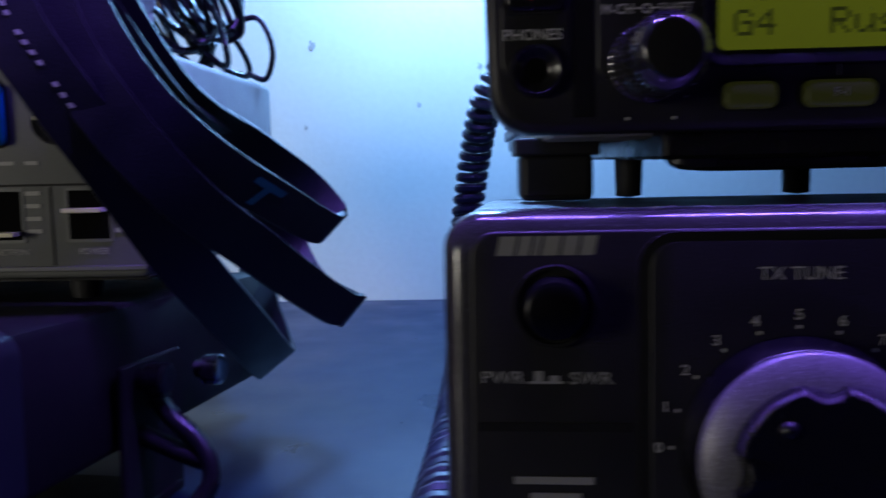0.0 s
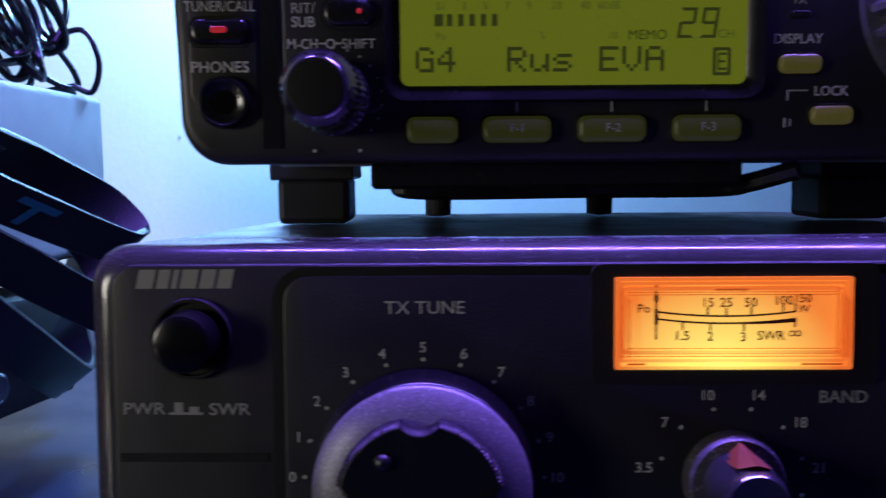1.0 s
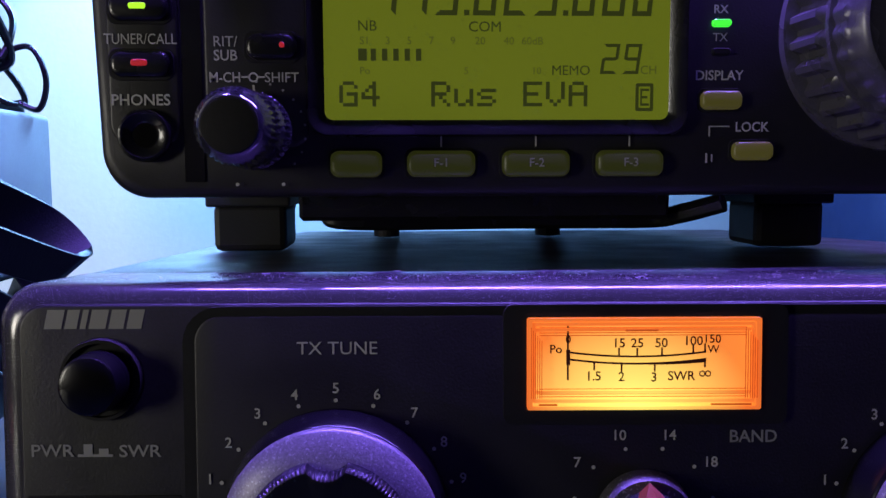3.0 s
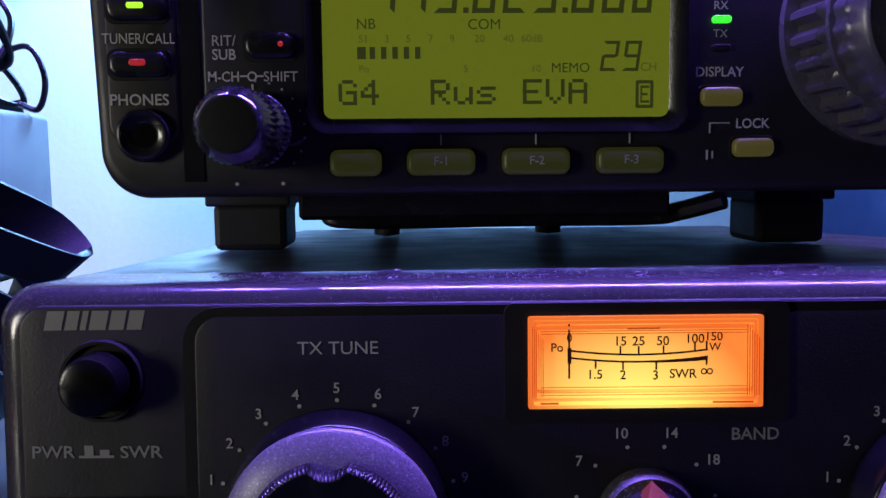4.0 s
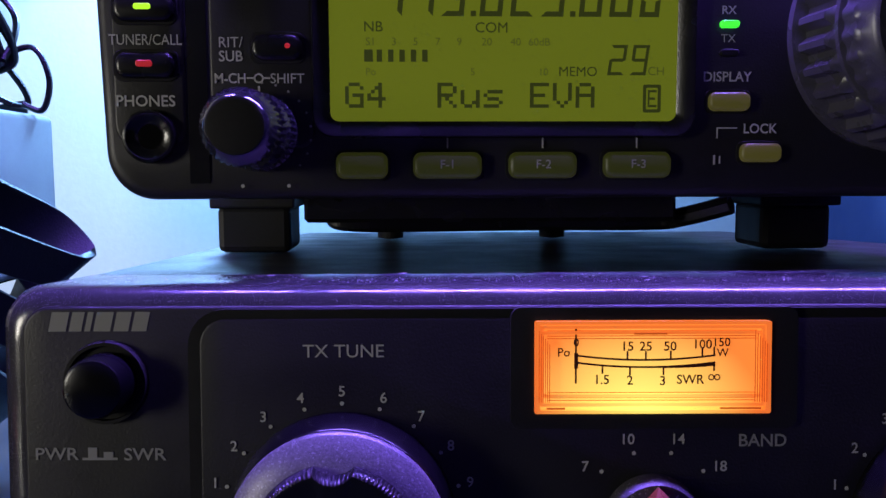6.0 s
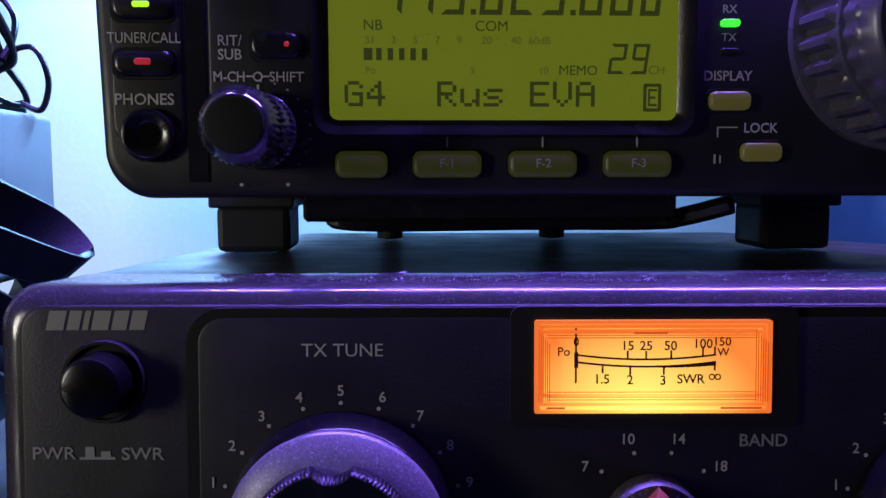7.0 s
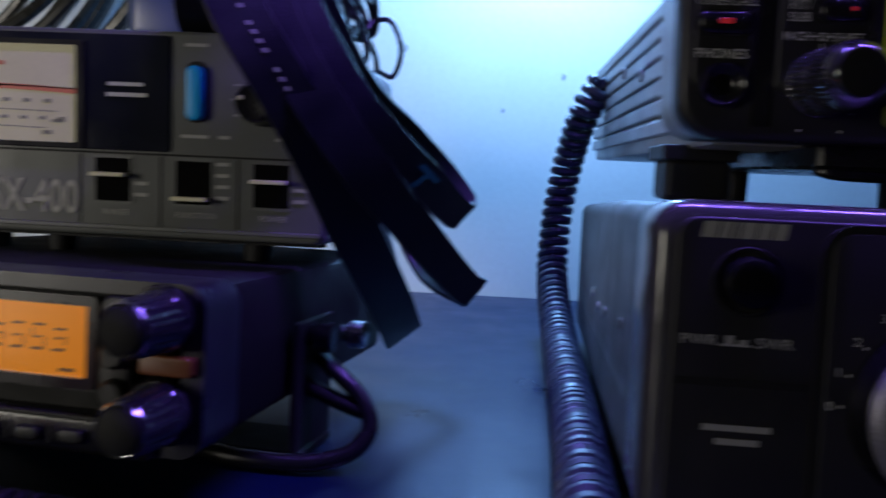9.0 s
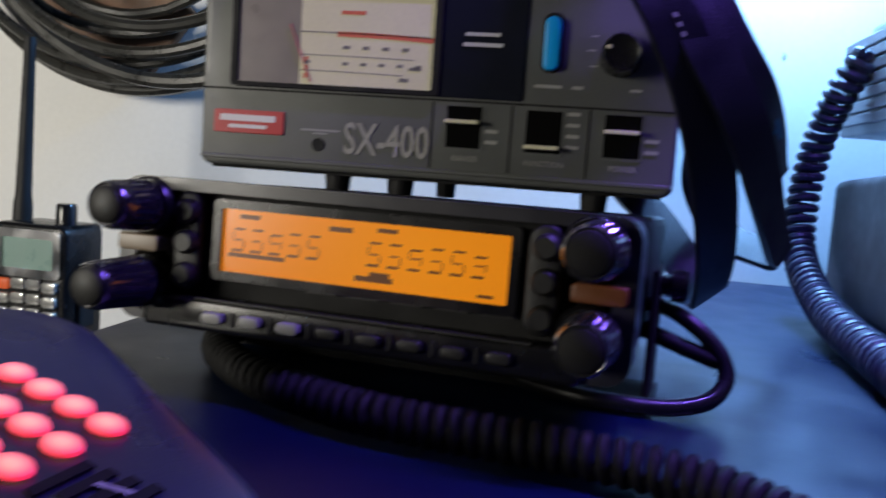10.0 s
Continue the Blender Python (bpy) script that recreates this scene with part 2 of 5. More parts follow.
def lettering(body, x, z, height, parent, mat=None, y=-0.0002, width=None, align="CENTER", shear=0.0, bold=0.018, name="lettering", matrix=None):
    """Words in the built-in font on the plane y, centred on (x, z), with capitals of that height."""
    mat = mat or M_PRINT
    bold = 0.0 if mat in (M_INK, M_INK_DIM) or "T" in body else bold
    curve = bpy.data.curves.new(name, "FONT")
    curve.body, curve.size, curve.align_x, curve.align_y = body, height / 0.70, align, "CENTER"
    curve.shear, curve.resolution_u, curve.offset = shear, 3, bold * height
    tmp = new("tmp", curve)
    bpy.context.view_layer.update()
    mesh = bpy.data.meshes.new_from_object(tmp.evaluated_get(bpy.context.evaluated_depsgraph_get()))
    bpy.data.objects.remove(tmp)
    bpy.data.curves.remove(curve)
    xs = [v.co.x for v in mesh.vertices]
    ys = [v.co.y for v in mesh.vertices]
    mid = (max(ys) + min(ys)) / 2
    k = 1.0
    if width:
        k = width / (max(xs) - min(xs))
    for v in mesh.vertices:
        v.co = (x + v.co.x * k, y, z + v.co.y - mid)
    mesh.name = name
    mesh.materials.clear()
    mesh.materials.append(mat)
    ob = new(name, mesh)
    ob.parent = parent
    if matrix:
        ob.matrix_basis = matrix
    return ob


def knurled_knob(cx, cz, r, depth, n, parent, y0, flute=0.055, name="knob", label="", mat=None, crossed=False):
    bm = bmesh.new()
    rings = []
    seg = n * 4
    profile = ((0, 1.02, 0), (depth * 0.12, 1.02, 0), (depth * 0.16, 1.0, 1), (depth * 0.55, 0.96, 1), (depth * 0.86, 0.92, 1), (depth * 0.93, 0.88, 0), (depth, 0.80, 0), (depth * 0.985, 0.74, 0), (depth * 0.98, 0.0, 0))
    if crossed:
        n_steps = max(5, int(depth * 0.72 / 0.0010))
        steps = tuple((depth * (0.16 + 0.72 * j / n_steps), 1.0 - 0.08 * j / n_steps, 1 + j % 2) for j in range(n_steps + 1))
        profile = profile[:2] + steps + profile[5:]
    for d, s, kn in profile:
        ring = []
        for i in range(seg):
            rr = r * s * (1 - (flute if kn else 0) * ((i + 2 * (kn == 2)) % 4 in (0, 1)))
            a = 2 * math.pi * i / seg
            ring.append(bm.verts.new((cx + rr * math.cos(a), y0 - d, cz + rr * math.sin(a))))
        rings.append(ring)
    for a, b in zip(rings, rings[1:]):
        for i in range(seg):
            bm.faces.new((a[i], a[(i + 1) % seg], b[(i + 1) % seg], b[i]))
    bmesh.ops.remove_doubles(bm, verts=bm.verts[:], dist=1e-6)
    return part(name, bm, mat or M_BLACK, parent, label, smooth=True)


# ---- structure ----
DESK_L, DESK_R, DESK_F, WALL_Y = -0.272, 0.95, -0.25, 0.55


def structure(name, bm, mat, label, category):
    return tagged(part(name, bm, mat), label, category, "", "structure")


RW, RE, RS, RTOP = -2.6, 2.6, -3.2, 1.70
structure("wall_north", box_bm(RW, RE, WALL_Y, WALL_Y + 0.1, -0.75, RTOP), M_WALL, "white textured plaster wall behind the desk", "wall")
structure("wall_south", box_bm(RW, RE, RS - 0.1, RS, -0.75, RTOP), M_WALL, "plain white plaster wall of the room", "wall")
structure("wall_west", box_bm(RW - 0.1, RW, RS - 0.1, WALL_Y + 0.1, -0.75, RTOP), M_WALL, "plain white plaster wall of the room", "wall")
structure("wall_east", box_bm(RE, RE + 0.1, RS - 0.1, WALL_Y + 0.1, -0.75, RTOP), M_WALL, "plain white plaster wall of the room", "wall")
structure("ceiling", box_bm(RW - 0.1, RE + 0.1, RS - 0.1, WALL_Y + 0.1, RTOP, RTOP + 0.1), M_WALL, "plain white ceiling", "ceiling")
structure("floor", box_bm(RW - 0.1, RE + 0.1, RS - 0.1, WALL_Y + 0.1, -0.80, -0.75), M_CABINET, "dark floor below the desk", "floor")

desk = thing("desk", Matrix(), "grey laminate desk pushed against the plaster wall", "desk")
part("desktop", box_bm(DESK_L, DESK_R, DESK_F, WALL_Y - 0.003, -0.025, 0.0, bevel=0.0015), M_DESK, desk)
for x in (DESK_L + 0.03, DESK_R - 0.03):
    part("side_panel", box_bm(x - 0.01, x + 0.01, DESK_F + 0.05, WALL_Y - 0.02, -0.75, -0.0252), M_DESK, desk)
side = thing("side_cabinet", Matrix(), "low dark wooden cabinet beside the desk", "cabinet")
part("cabinet_body", box_bm(-0.75, DESK_L - 0.03, 0.12, WALL_Y - 0.005, -0.75, -0.125, bevel=0.003), M_CABINET, side)


# ---- antenna tuner ----
TUNER = pose(0.005, 0.136, 0, -2.6, 0, -2.5)
tuner = thing("antenna_tuner", TUNER, "wide grey and black antenna tuner with a lit orange meter", "tuner")
TW, TD, TTOP, TFRONT, TBOT = 0.205, 0.270, 0.0845, 0.0832, 0.019


def tuner_case():
    """A folded steel cover: rounded along its upper edges, its top falling a little towards the front."""
    bm = bmesh.new()
    loops = []
    for y, top in ((0.0222, TFRONT), (0.105, TTOP), (TD, TTOP)):
        loops.append([bm.verts.new((x, y, z)) for x, z in outline(TW + 0.0042, top - TBOT - 0.0006, 0.005, 6, TW / 2, (top + TBOT) / 2)])
    for a, b in zip(loops, loops[1:]):
        for i in range(len(a)):
            j = (i + 1) % len(a)
            bm.faces.new((a[i], a[j], b[j], b[i]))
    bm.faces.new(loops[0])
    bm.faces.new(loops[-1])
    return bm


def tuner_frame():
    """The moulded frame round the front, with a rounded rim."""
    return prism(bmesh.new(), outline(TW + 0.0048, TFRONT - TBOT, 0.0062, 8, TW / 2, (TFRONT + TBOT) / 2), 0.0, 0.0222, 0.0038)


case = part("cover", tuner_case(), M_CASE, tuner, "dusty grey painted steel cover", smooth=True)
part("front_frame", tuner_frame(), M_FRAME, tuner, "dark moulded front frame with a rounded dusty rim", smooth=True)
# the front panel stands 0.4 mm proud of the cover's rim
part("front_panel", plate(TW - 0.0040, 0.0585, 0.0040, -0.0006, 0.004, TW / 2, 0.0801 - 0.0585 / 2, 0.0005), M_PANEL, tuner, "dark grey moulded front panel", smooth=True)
part("control_panel", plate(0.145, 0.0550, 0.004, -0.0016, 0.002, 0.0295 + 0.0725, 0.0784 - 0.0550 / 2, 0.0004), M_PANEL2, tuner, "raised black control panel", smooth=True)
part("panel_groove", frame_bm(0.1484, 0.0576, 0.0056, 0.1448, 0.0548, 0.0041, -0.0015, 0.001, 0.102, 0.0784 - 0.0550 / 2), M_MATT, tuner)
for x in (0.025, TW - 0.025):
    for y in (0.03, TD - 0.03):
        drop = TBOT - y * 0.0454 - 0.0004
        part("foot", lathe_bm([(0, 0.008), (drop - 0.0005, 0.007), (drop, 0.0)], 24, pose(x, y, TBOT, 90 + 2.6, 0, 0)), M_RUBBER, tuner)
PY = -0.0018


def logo_bars(parent, mat, x, z, y, widths, h, lean=0.25):
    """A maker's mark as plain slanted blocks."""
    for w in widths:
        bm = bmesh.new()
        bm.faces.new([bm.verts.new((x + dx + lean * dz, y, z + dz)) for dx, dz in ((0, 0), (w, 0), (w, h), (0, h))])
        part("maker_mark", bm, mat, parent)
        x += w + h * 0.16


logo_bars(tuner, M_PRINT_DIM, 0.0061, 0.0763, -0.00072, (0.0027, 0.0019, 0.0009, 0.0026, 0.0023, 0.0023), 0.0030, 0.22)
# power / SWR push button in a round well
part("button_well", lathe_bm([(-0.0002, 0.0058), (0.0012, 0.0058), (0.0012, 0.0063), (-0.0002, 0.0066)], 40, pose(0.0150, -0.0006, 0.0684)), M_MATT, tuner, smooth=True)
part("well_floor", lathe_bm([(0.0004, 0.0057), (0.0004, 0.0)], 40, pose(0.0150, -0.0006, 0.0684)), M_MATT, tuner)
part("push_button", lathe_bm([(0, 0.0048), (0.0050, 0.0046), (0.0057, 0.0043), (0.0060, 0.0037), (0.0059, 0.0)], 48, pose(0.0150, -0.0006, 0.0684)), M_SKIRT, tuner, "glossy round black push button", smooth=True)
lettering("PWR", 0.0069, 0.0572, 0.0019, tuner, M_PRINT_DIM, -0.00072, 0.0067)
lettering("SWR", 0.0206, 0.0571, 0.0019, tuner, M_PRINT_DIM, -0.00072, 0.0066)


def push_icon():
    bm = bmesh.new()
    for x0, x1, z0, z1 in ((0.0109, 0.0164, 0.0562, 0.0566), (0.0118, 0.0132, 0.0566, 0.0582), (0.0142, 0.0157, 0.0566, 0.0575)):
        bm.faces.new([bm.verts.new((x, -0.00072, z)) for x, z in ((x0, z0), (x1, z0), (x1, z1), (x0, z1))])
    return bm


part("push_symbol", push_icon(), M_PRINT_DIM, tuner)
for bx, bz, bw in ((0.0085, 0.0402, 0.0125), (0.0110, 0.0376, 0.0080)):
    part("illegible_print", box_bm(bx, bx + bw, -0.0008, -0.0005, bz, bz + 0.0012), M_PRINT_DIM, tuner)
# the shadow band over the lower ledge, laid on as a matt black strip
part("ledge_shade", box_bm(0.003, 0.0268, -0.00075, 0.0, 0.0486, 0.0500), M_MATT, tuner)
lettering("TX TUNE", 0.0517, 0.0733, 0.0020, tuner, M_PRINT, PY, 0.0124)


def dial_numbers(cx, cz, r_num, r_dot, words, start, step, size, fan=1.0):
    bm = bmesh.new()
    for i, w in enumerate(words):
        a = radians(start - step * i)
        c = Vector((cx + r_dot * math.cos(a), PY, cz + r_dot * math.sin(a)))
        bm.faces.new([bm.verts.new(c + Vector((0.00033 * math.cos(k * 0.785), 0, 0.00033 * math.sin(k * 0.785)))) for k in range(8)])
        b = math.pi / 2 + (a - math.pi / 2) * fan
        lettering(w, cx + r_num * math.cos(b), cz + r_num * math.sin(b), size, tuner, M_PRINT, PY)
    part("dial_dots", bm, M_PRINT, tuner)


def bitten(a, r, bites=4):
    """The grip's radius at the angle a: a disc of radius r with round finger bites, the first at the top."""
    d = (a - math.pi / 2 + math.pi / bites) % (2 * math.pi / bites) - math.pi / bites
    far, rb = r * 1.2, r * 0.328
    if abs(far * math.sin(d)) < rb:
        return min(r, far * math.cos(d) - math.sqrt(rb * rb - (far * math.sin(d)) ** 2))
    return r


def skirted_knob(cx, cz, label):
    """A dusty knob: a conical skirt, a lipped satin face and a finely knurled black grip with finger bites and a dimple."""
    k = part("knob", lathe_bm([(0, 0.0175), (0.0010, 0.0174), (0.0056, 0.0165), (0.0061, 0.0161), (0.0064, 0.0150)], 96, pose(cx, PY, cz)), M_SKIRT, tuner, label, smooth=True)
    part("face_ring", lathe_bm([(0.0062, 0.0150), (0.0064, 0.0161), (0.0067, 0.0164), (0.0073, 0.0163), (0.0076, 0.0160), (0.0098, 0.0128), (0.0098, 0.0)], 96, pose(cx, PY, cz)), M_SATIN, k, "dusty satin grey face", smooth=True)
    bm = bmesh.new()
    n = 480
    rings = []
    for d, inset, fine in ((0.0096, 0.0, 0), (0.0100, 0.0, 0), (0.0103, 0.0, 1), (0.0114, 0.0001, 1), (0.0120, 0.0006, 1), (0.0121, 0.0009, 0), (0.0120, 0.0016, 0), (0.0118, 0.0060, 0), (0.0118, 0.0125, 0)):
        ring = []
        for i in range(n):
            a = 2 * math.pi * i / n
            rr = max(0.0, bitten(a, 0.0125) - inset - (0.00022 if fine and i % 4 < 2 else 0)) if inset < 0.012 else 0.0
            ring.append(bm.verts.new((cx + rr * math.cos(a), PY - d, cz + rr * math.sin(a))))
        rings.append(ring)
    for a, b in zip(rings, rings[1:]):
        for i in range(n):
            bm.faces.new((a[i], a[(i + 1) % n], b[(i + 1) % n], b[i]))
    bmesh.ops.remove_doubles(bm, verts=bm.verts[:], dist=1e-6)
    grip = part("grip", bm, M_BLACK, k, "black knurled grip with finger bites", smooth=True)
    part("finger_stud", lathe_bm([(0.0117, 0.0014), (0.0123, 0.00135), (0.0128, 0.0010), (0.0131, 0.0005), (0.0132, 0)], 24, pose(cx - 0.0052, PY, cz + 0.0064)), M_BLACK, grip, "small glossy stud", smooth=True)
    return k


dial_numbers(0.0514, 0.0464, 0.0207, 0.0188, ("0", "1", "2", "3", "4", "5", "6", "7", "8", "9", "10"), 179.5, 17.9, 0.0016)
skirted_knob(0.0514, 0.0464, "large dusty black tuning knob")
dial_numbers(0.1469, 0.0458, 0.0207, 0.0188, ("0", "1", "2", "3", "4", "5", "6", "7", "8", "9", "10"), 179.5, 17.9, 0.0016)
skirted_knob(0.1469, 0.0458, "large dusty black tuning knob")
lettering("BAND", 0.1160, 0.0593, 0.0019, tuner, M_PRINT_DIM, PY, 0.0073)
dial_numbers(0.0991, 0.0465, 0.0136, 0.0112, ("3.5", "7", "10", "14", "18", "21", "24", "28"), 164, 29.6, 0.0016, 1.12)


def pointer_knob(cx, cz, r):
    """The band switch: a round base, a red wedge that points up from it and a finely ribbed cap."""
    k = part("band_knob", lathe_bm([(0, r * 1.06), (0.0022, r * 1.03), (0.0030, r), (0.0034, r * 0.96), (0.0034, 0)], 64, pose(cx, PY, cz)), M_KNOB, tuner, "small knob of the band switch", smooth=True)
    knurled_knob(cx, cz, r * 0.74, 0.0090, 40, k, PY - 0.0032, flute=0.035, name="cap", label="finely ribbed glossy black cap", mat=M_KNURL)
    bm = bmesh.new()
    foot = [bm.verts.new((cx + x * r, PY - y, cz + z * r)) for x, y, z in ((0.0, 0.0036, 0.94), (-0.40, 0.0036, 0.55), (0.40, 0.0036, 0.55))]
    ridge = [bm.verts.new((cx + x * r, PY - y, cz + z * r)) for x, y, z in ((0.0, 0.0046, 0.91), (-0.34, 0.0100, 0.66), (0.34, 0.0100, 0.66), (0.0, 0.0112, 0.78))]
    for f in ((foot[0], foot[1], ridge[1], ridge[0]), (foot[0], ridge[0], ridge[2], foot[2]), (ridge[0], ridge[1], ridge[3]), (ridge[0], ridge[3], ridge[2]), (foot[1], foot[2], ridge[2], ridge[3], ridge[1]), (foot[0], foot[2], foot[1])):
        bm.faces.new(f)
    part("pointer", bm, material("red_pointer", (0.17, 0.042, 0.014), 0.4, mottle=0.2), k, "translucent red pointer wedge")


pointer_knob(0.0991, 0.0465, 0.0072)
lettering("RX TUNE", 0.1469, 0.0734, 0.0020, tuner, M_PRINT, PY, 0.0124)

# lit power and SWR meter
MX0, MX1, MZ0, MZ1 = 0.0808, 0.1167, 0.0636, 0.0781
MCX, MCZ = (MX0 + MX1) / 2, (MZ0 + MZ1) / 2
meter = part("meter", frame_bm(0.0436, 0.0186, 0.0016, MX1 - MX0, MZ1 - MZ0, 0.0004, -0.0026, -0.0012, MCX + 0.0003, MCZ - 0.0002, MCX, MCZ), M_PANEL2, tuner, "black moulded bezel round a lit meter", smooth=True)
M_METER = glow("orange_backlit_dial", (1.0, 0.92, 0.20), 1.15, edge=(0.78, 0.170, 0.026), centre=(MCX - 0.002, 0, MZ0 + 0.0003), reach=(0.019, 0.02, 0.0145))
M_RIM_DEEP = glow("deep_orange_rim", (0.80, 0.26, 0.03), 0.9, edge=(0.46, 0.066, 0.010), centre=(MCX - 0.001, 0, MZ0), reach=(0.017, 0.02, 0.012))
M_RIM = glow("orange_lit_rim", (1.0, 0.80, 0.16), 1.15, edge=(0.66, 0.105, 0.016), centre=(MCX - 0.001, 0, MZ0), reach=(0.017, 0.02, 0.012))
part("dial_plate", plate(MX1 - MX0 - 0.0004, MZ1 - MZ0 - 0.0004, 0.0003, -0.0021, -0.0017, MCX, MCZ), M_METER, meter, "glowing orange dial plate")
# moulded acrylic steps round the dial
for i, (w, h) in enumerate(((0.0362, 0.0145), (0.0346, 0.0128), (0.0338, 0.0106))):
    part("acrylic_rim", frame_bm(w - 0.0004, h - 0.0004, 0.0003, w - 0.0020 + 0.0006 * i, h - 0.0014, 0.0003, -0.0031 + 0.00025 * i, -0.0022, MCX, MCZ + 0.0002 * i), M_RIM, meter)
bmr = bmesh.new()
for k in range(5):
    for z in (MZ0 + 0.0016 + 0.0004 * k, MZ1 - 0.0014 - 0.0004 * k):
        box(bmr, MX0 + 0.002, MX1 - 0.002, -0.00226, -0.00216, z, z + 0.00012)
for x0, x1, z in ((MX0 + 0.0018, MX0 + 0.0046, MZ0 + 0.0009), (MX1 - 0.0078, MX1 - 0.0016, MZ0 + 0.0009), (MX0 + 0.0150, MX0 + 0.0200, MZ1 - 0.0022)):
    box(bmr, x0, x1, -0.00335, -0.00320, z, z + 0.0003)
for k in range(6):
    for x in (MX0 + 0.0006 + 0.00032 * k, MX1 - 0.0026 + 0.00036 * k):
        box(bmr, x, x + 0.00010, -0.00335, -0.00320, MZ0 + 0.0020, MZ1 - 0.0016 - 0.0004 * k)
part("moulded_ribs", bmr, M_RIM_DEEP, meter)
M_DIALINK = material("brown_dial_ink", (0.10, 0.022, 0.005), 0.5)
DY = -0.0024


def dial_scale():
    """Two facing arcs with their ticks, the zero line and the needle."""
    bm = bmesh.new()
    x0, x1 = 0.0873, 0.1084

    def arc(x, upper):
        u = (x - x0) / (x1 - x0)
        sag = 0.0007 * 4 * (u - 0.5) ** 2
        return (0.0719 if upper else 0.0708) + sag

    for upper in (True, False):
        for i in range(24):
            a, b = x0 + (x1 - x0) * i / 24, x0 + (x1 - x0) * (i + 1) / 24
            t = 0.00016 if upper or i < 14 else 0.00016 + 0.0004 * (i - 13) / 11
            bm.faces.new([bm.verts.new(v) for v in ((a, DY, arc(a, upper) - t), (b, DY, arc(b, upper) - t), (b, DY, arc(b, upper) + 0.00014), (a, DY, arc(a, upper) + 0.00014))])
    for x, up in ((0.0950, 1), (0.0978, 1), (0.1016, 1), (0.1064, 1), (0.1082, 1), (0.0912, -1), (0.0954, -1), (0.1005, -1), (0.1082, -1)):
        z = arc(x, up > 0)
        box(bm, x - 0.00014, x + 0.00014, DY - 0.00002, DY, min(z, z + up * 0.0013), max(z, z + up * 0.0013))
    box(bm, 0.0870, 0.0873, DY - 0.00003, DY, 0.0683, 0.0768)
    box(bm, 0.0869, 0.0875, DY - 0.00002, DY, 0.0706, 0.0730)
    return bm


part("dial_scale", dial_scale(), M_DIALINK, meter)
for w, x, z, h in (("15", 0.0950, 0.0740, 0.0014), ("25", 0.0978, 0.0740, 0.0014), ("50", 0.1015, 0.0740, 0.0014), ("100", 0.1064, 0.0743, 0.0014), ("150", 0.1093, 0.0746, 0.0013), ("W", 0.1095, 0.0730, 0.0012), ("Po", 0.0853, 0.0731, 0.0013), ("1.5", 0.0911, 0.0689, 0.0014), ("2", 0.0954, 0.0688, 0.0014), ("3", 0.1004, 0.0687, 0.0014), ("SWR", 0.1046, 0.0689, 0.0014), ("0", 0.0872, 0.0746, 0.0012)):
    lettering(w, x, z, h, meter, M_DIALINK, DY)
part("infinity_mark", lathe_bm([(0, 0.0003), (0.00002, 0.0005), (0, 0.0005)], 12, pose(0.1078, DY, 0.0692)), M_DIALINK, meter)
part("infinity_mark", lathe_bm([(0, 0.0003), (0.00002, 0.0005), (0, 0.0005)], 12, pose(0.1087, DY, 0.0692)), M_DIALINK, meter)
# seam and screws on the cover's side
part("side_seam", box_bm(-0.0022, -0.00155, 0.006, TD - 0.002, 0.0375, 0.0386), M_CASE, tuner)
for y, z in ((0.050, 0.0520), (0.10, 0.0490), (0.125, 0.0478), (0.155, 0.050)):
    part("screw", lathe_bm([(-0.0002, 0.0021), (0.0006, 0.0021), (0.0010, 0.0015), (0.0010, 0)], 20, pose(-0.0017, y, z, 0, 0, -90)), M_CHROME, tuner, "small bright screw", smooth=True)


# ---- transceiver on the tuner ----
UX, UY, UB = 0.0117, 0.166, 0.0956
radio = thing("transceiver", pose(UX, UY, 0), "black amateur transceiver with a lit green display", "radio")
UW, UH = 0.184, 0.058


def front_outline(inset, r):
    """The front's rounded outline: its side leans out towards the top."""
    pts = outline(UW - 2 * inset, UH - 2 * inset, r, 10, UW / 2, UB + UH / 2)
    return [(x + (0.030 * (0.1202 - z) - 0.0013 if x < UW / 2 else 0.0), z) for x, z in pts]


part("front_body", prism(bmesh.new(), front_outline(0.0, 0.0085), 0.0, 0.0075, 0.0020), M_PANEL2, radio, "black moulded front body", smooth=True)
part("front_shroud", prism(bmesh.new(), front_outline(0.0005, 0.0082), 0.0075, 0.026), M_ALU, radio, "smooth grey cast shroud", smooth=True)
part("left_panel", plate(0.0130, 0.0490, 0.0035, -0.0006, 0.003, 0.0079, UB + 0.0345, 0.0006), M_PANEL, radio, smooth=True)
part("panel_channel", box_bm(0.0148, 0.0184, -0.0003, 0.001, UB + 0.003, UB + UH - 0.003), M_BLACK, radio, "glossy dark channel between the panels")
part("centre_panel", plate(0.0190, 0.0500, 0.0030, -0.0006, 0.003, 0.0284, UB + 0.0345, 0.0006), M_PANEL, radio, smooth=True)


def finned_body():
    """The cast body behind the front: ribbed sides and a flat bottom."""
    bm = bmesh.new()
    box(bm, 0.0125, UW - 0.0125, 0.024, 0.285, UB - 0.0005, UB + 0.0500, bevel=0.0015)
    return bm


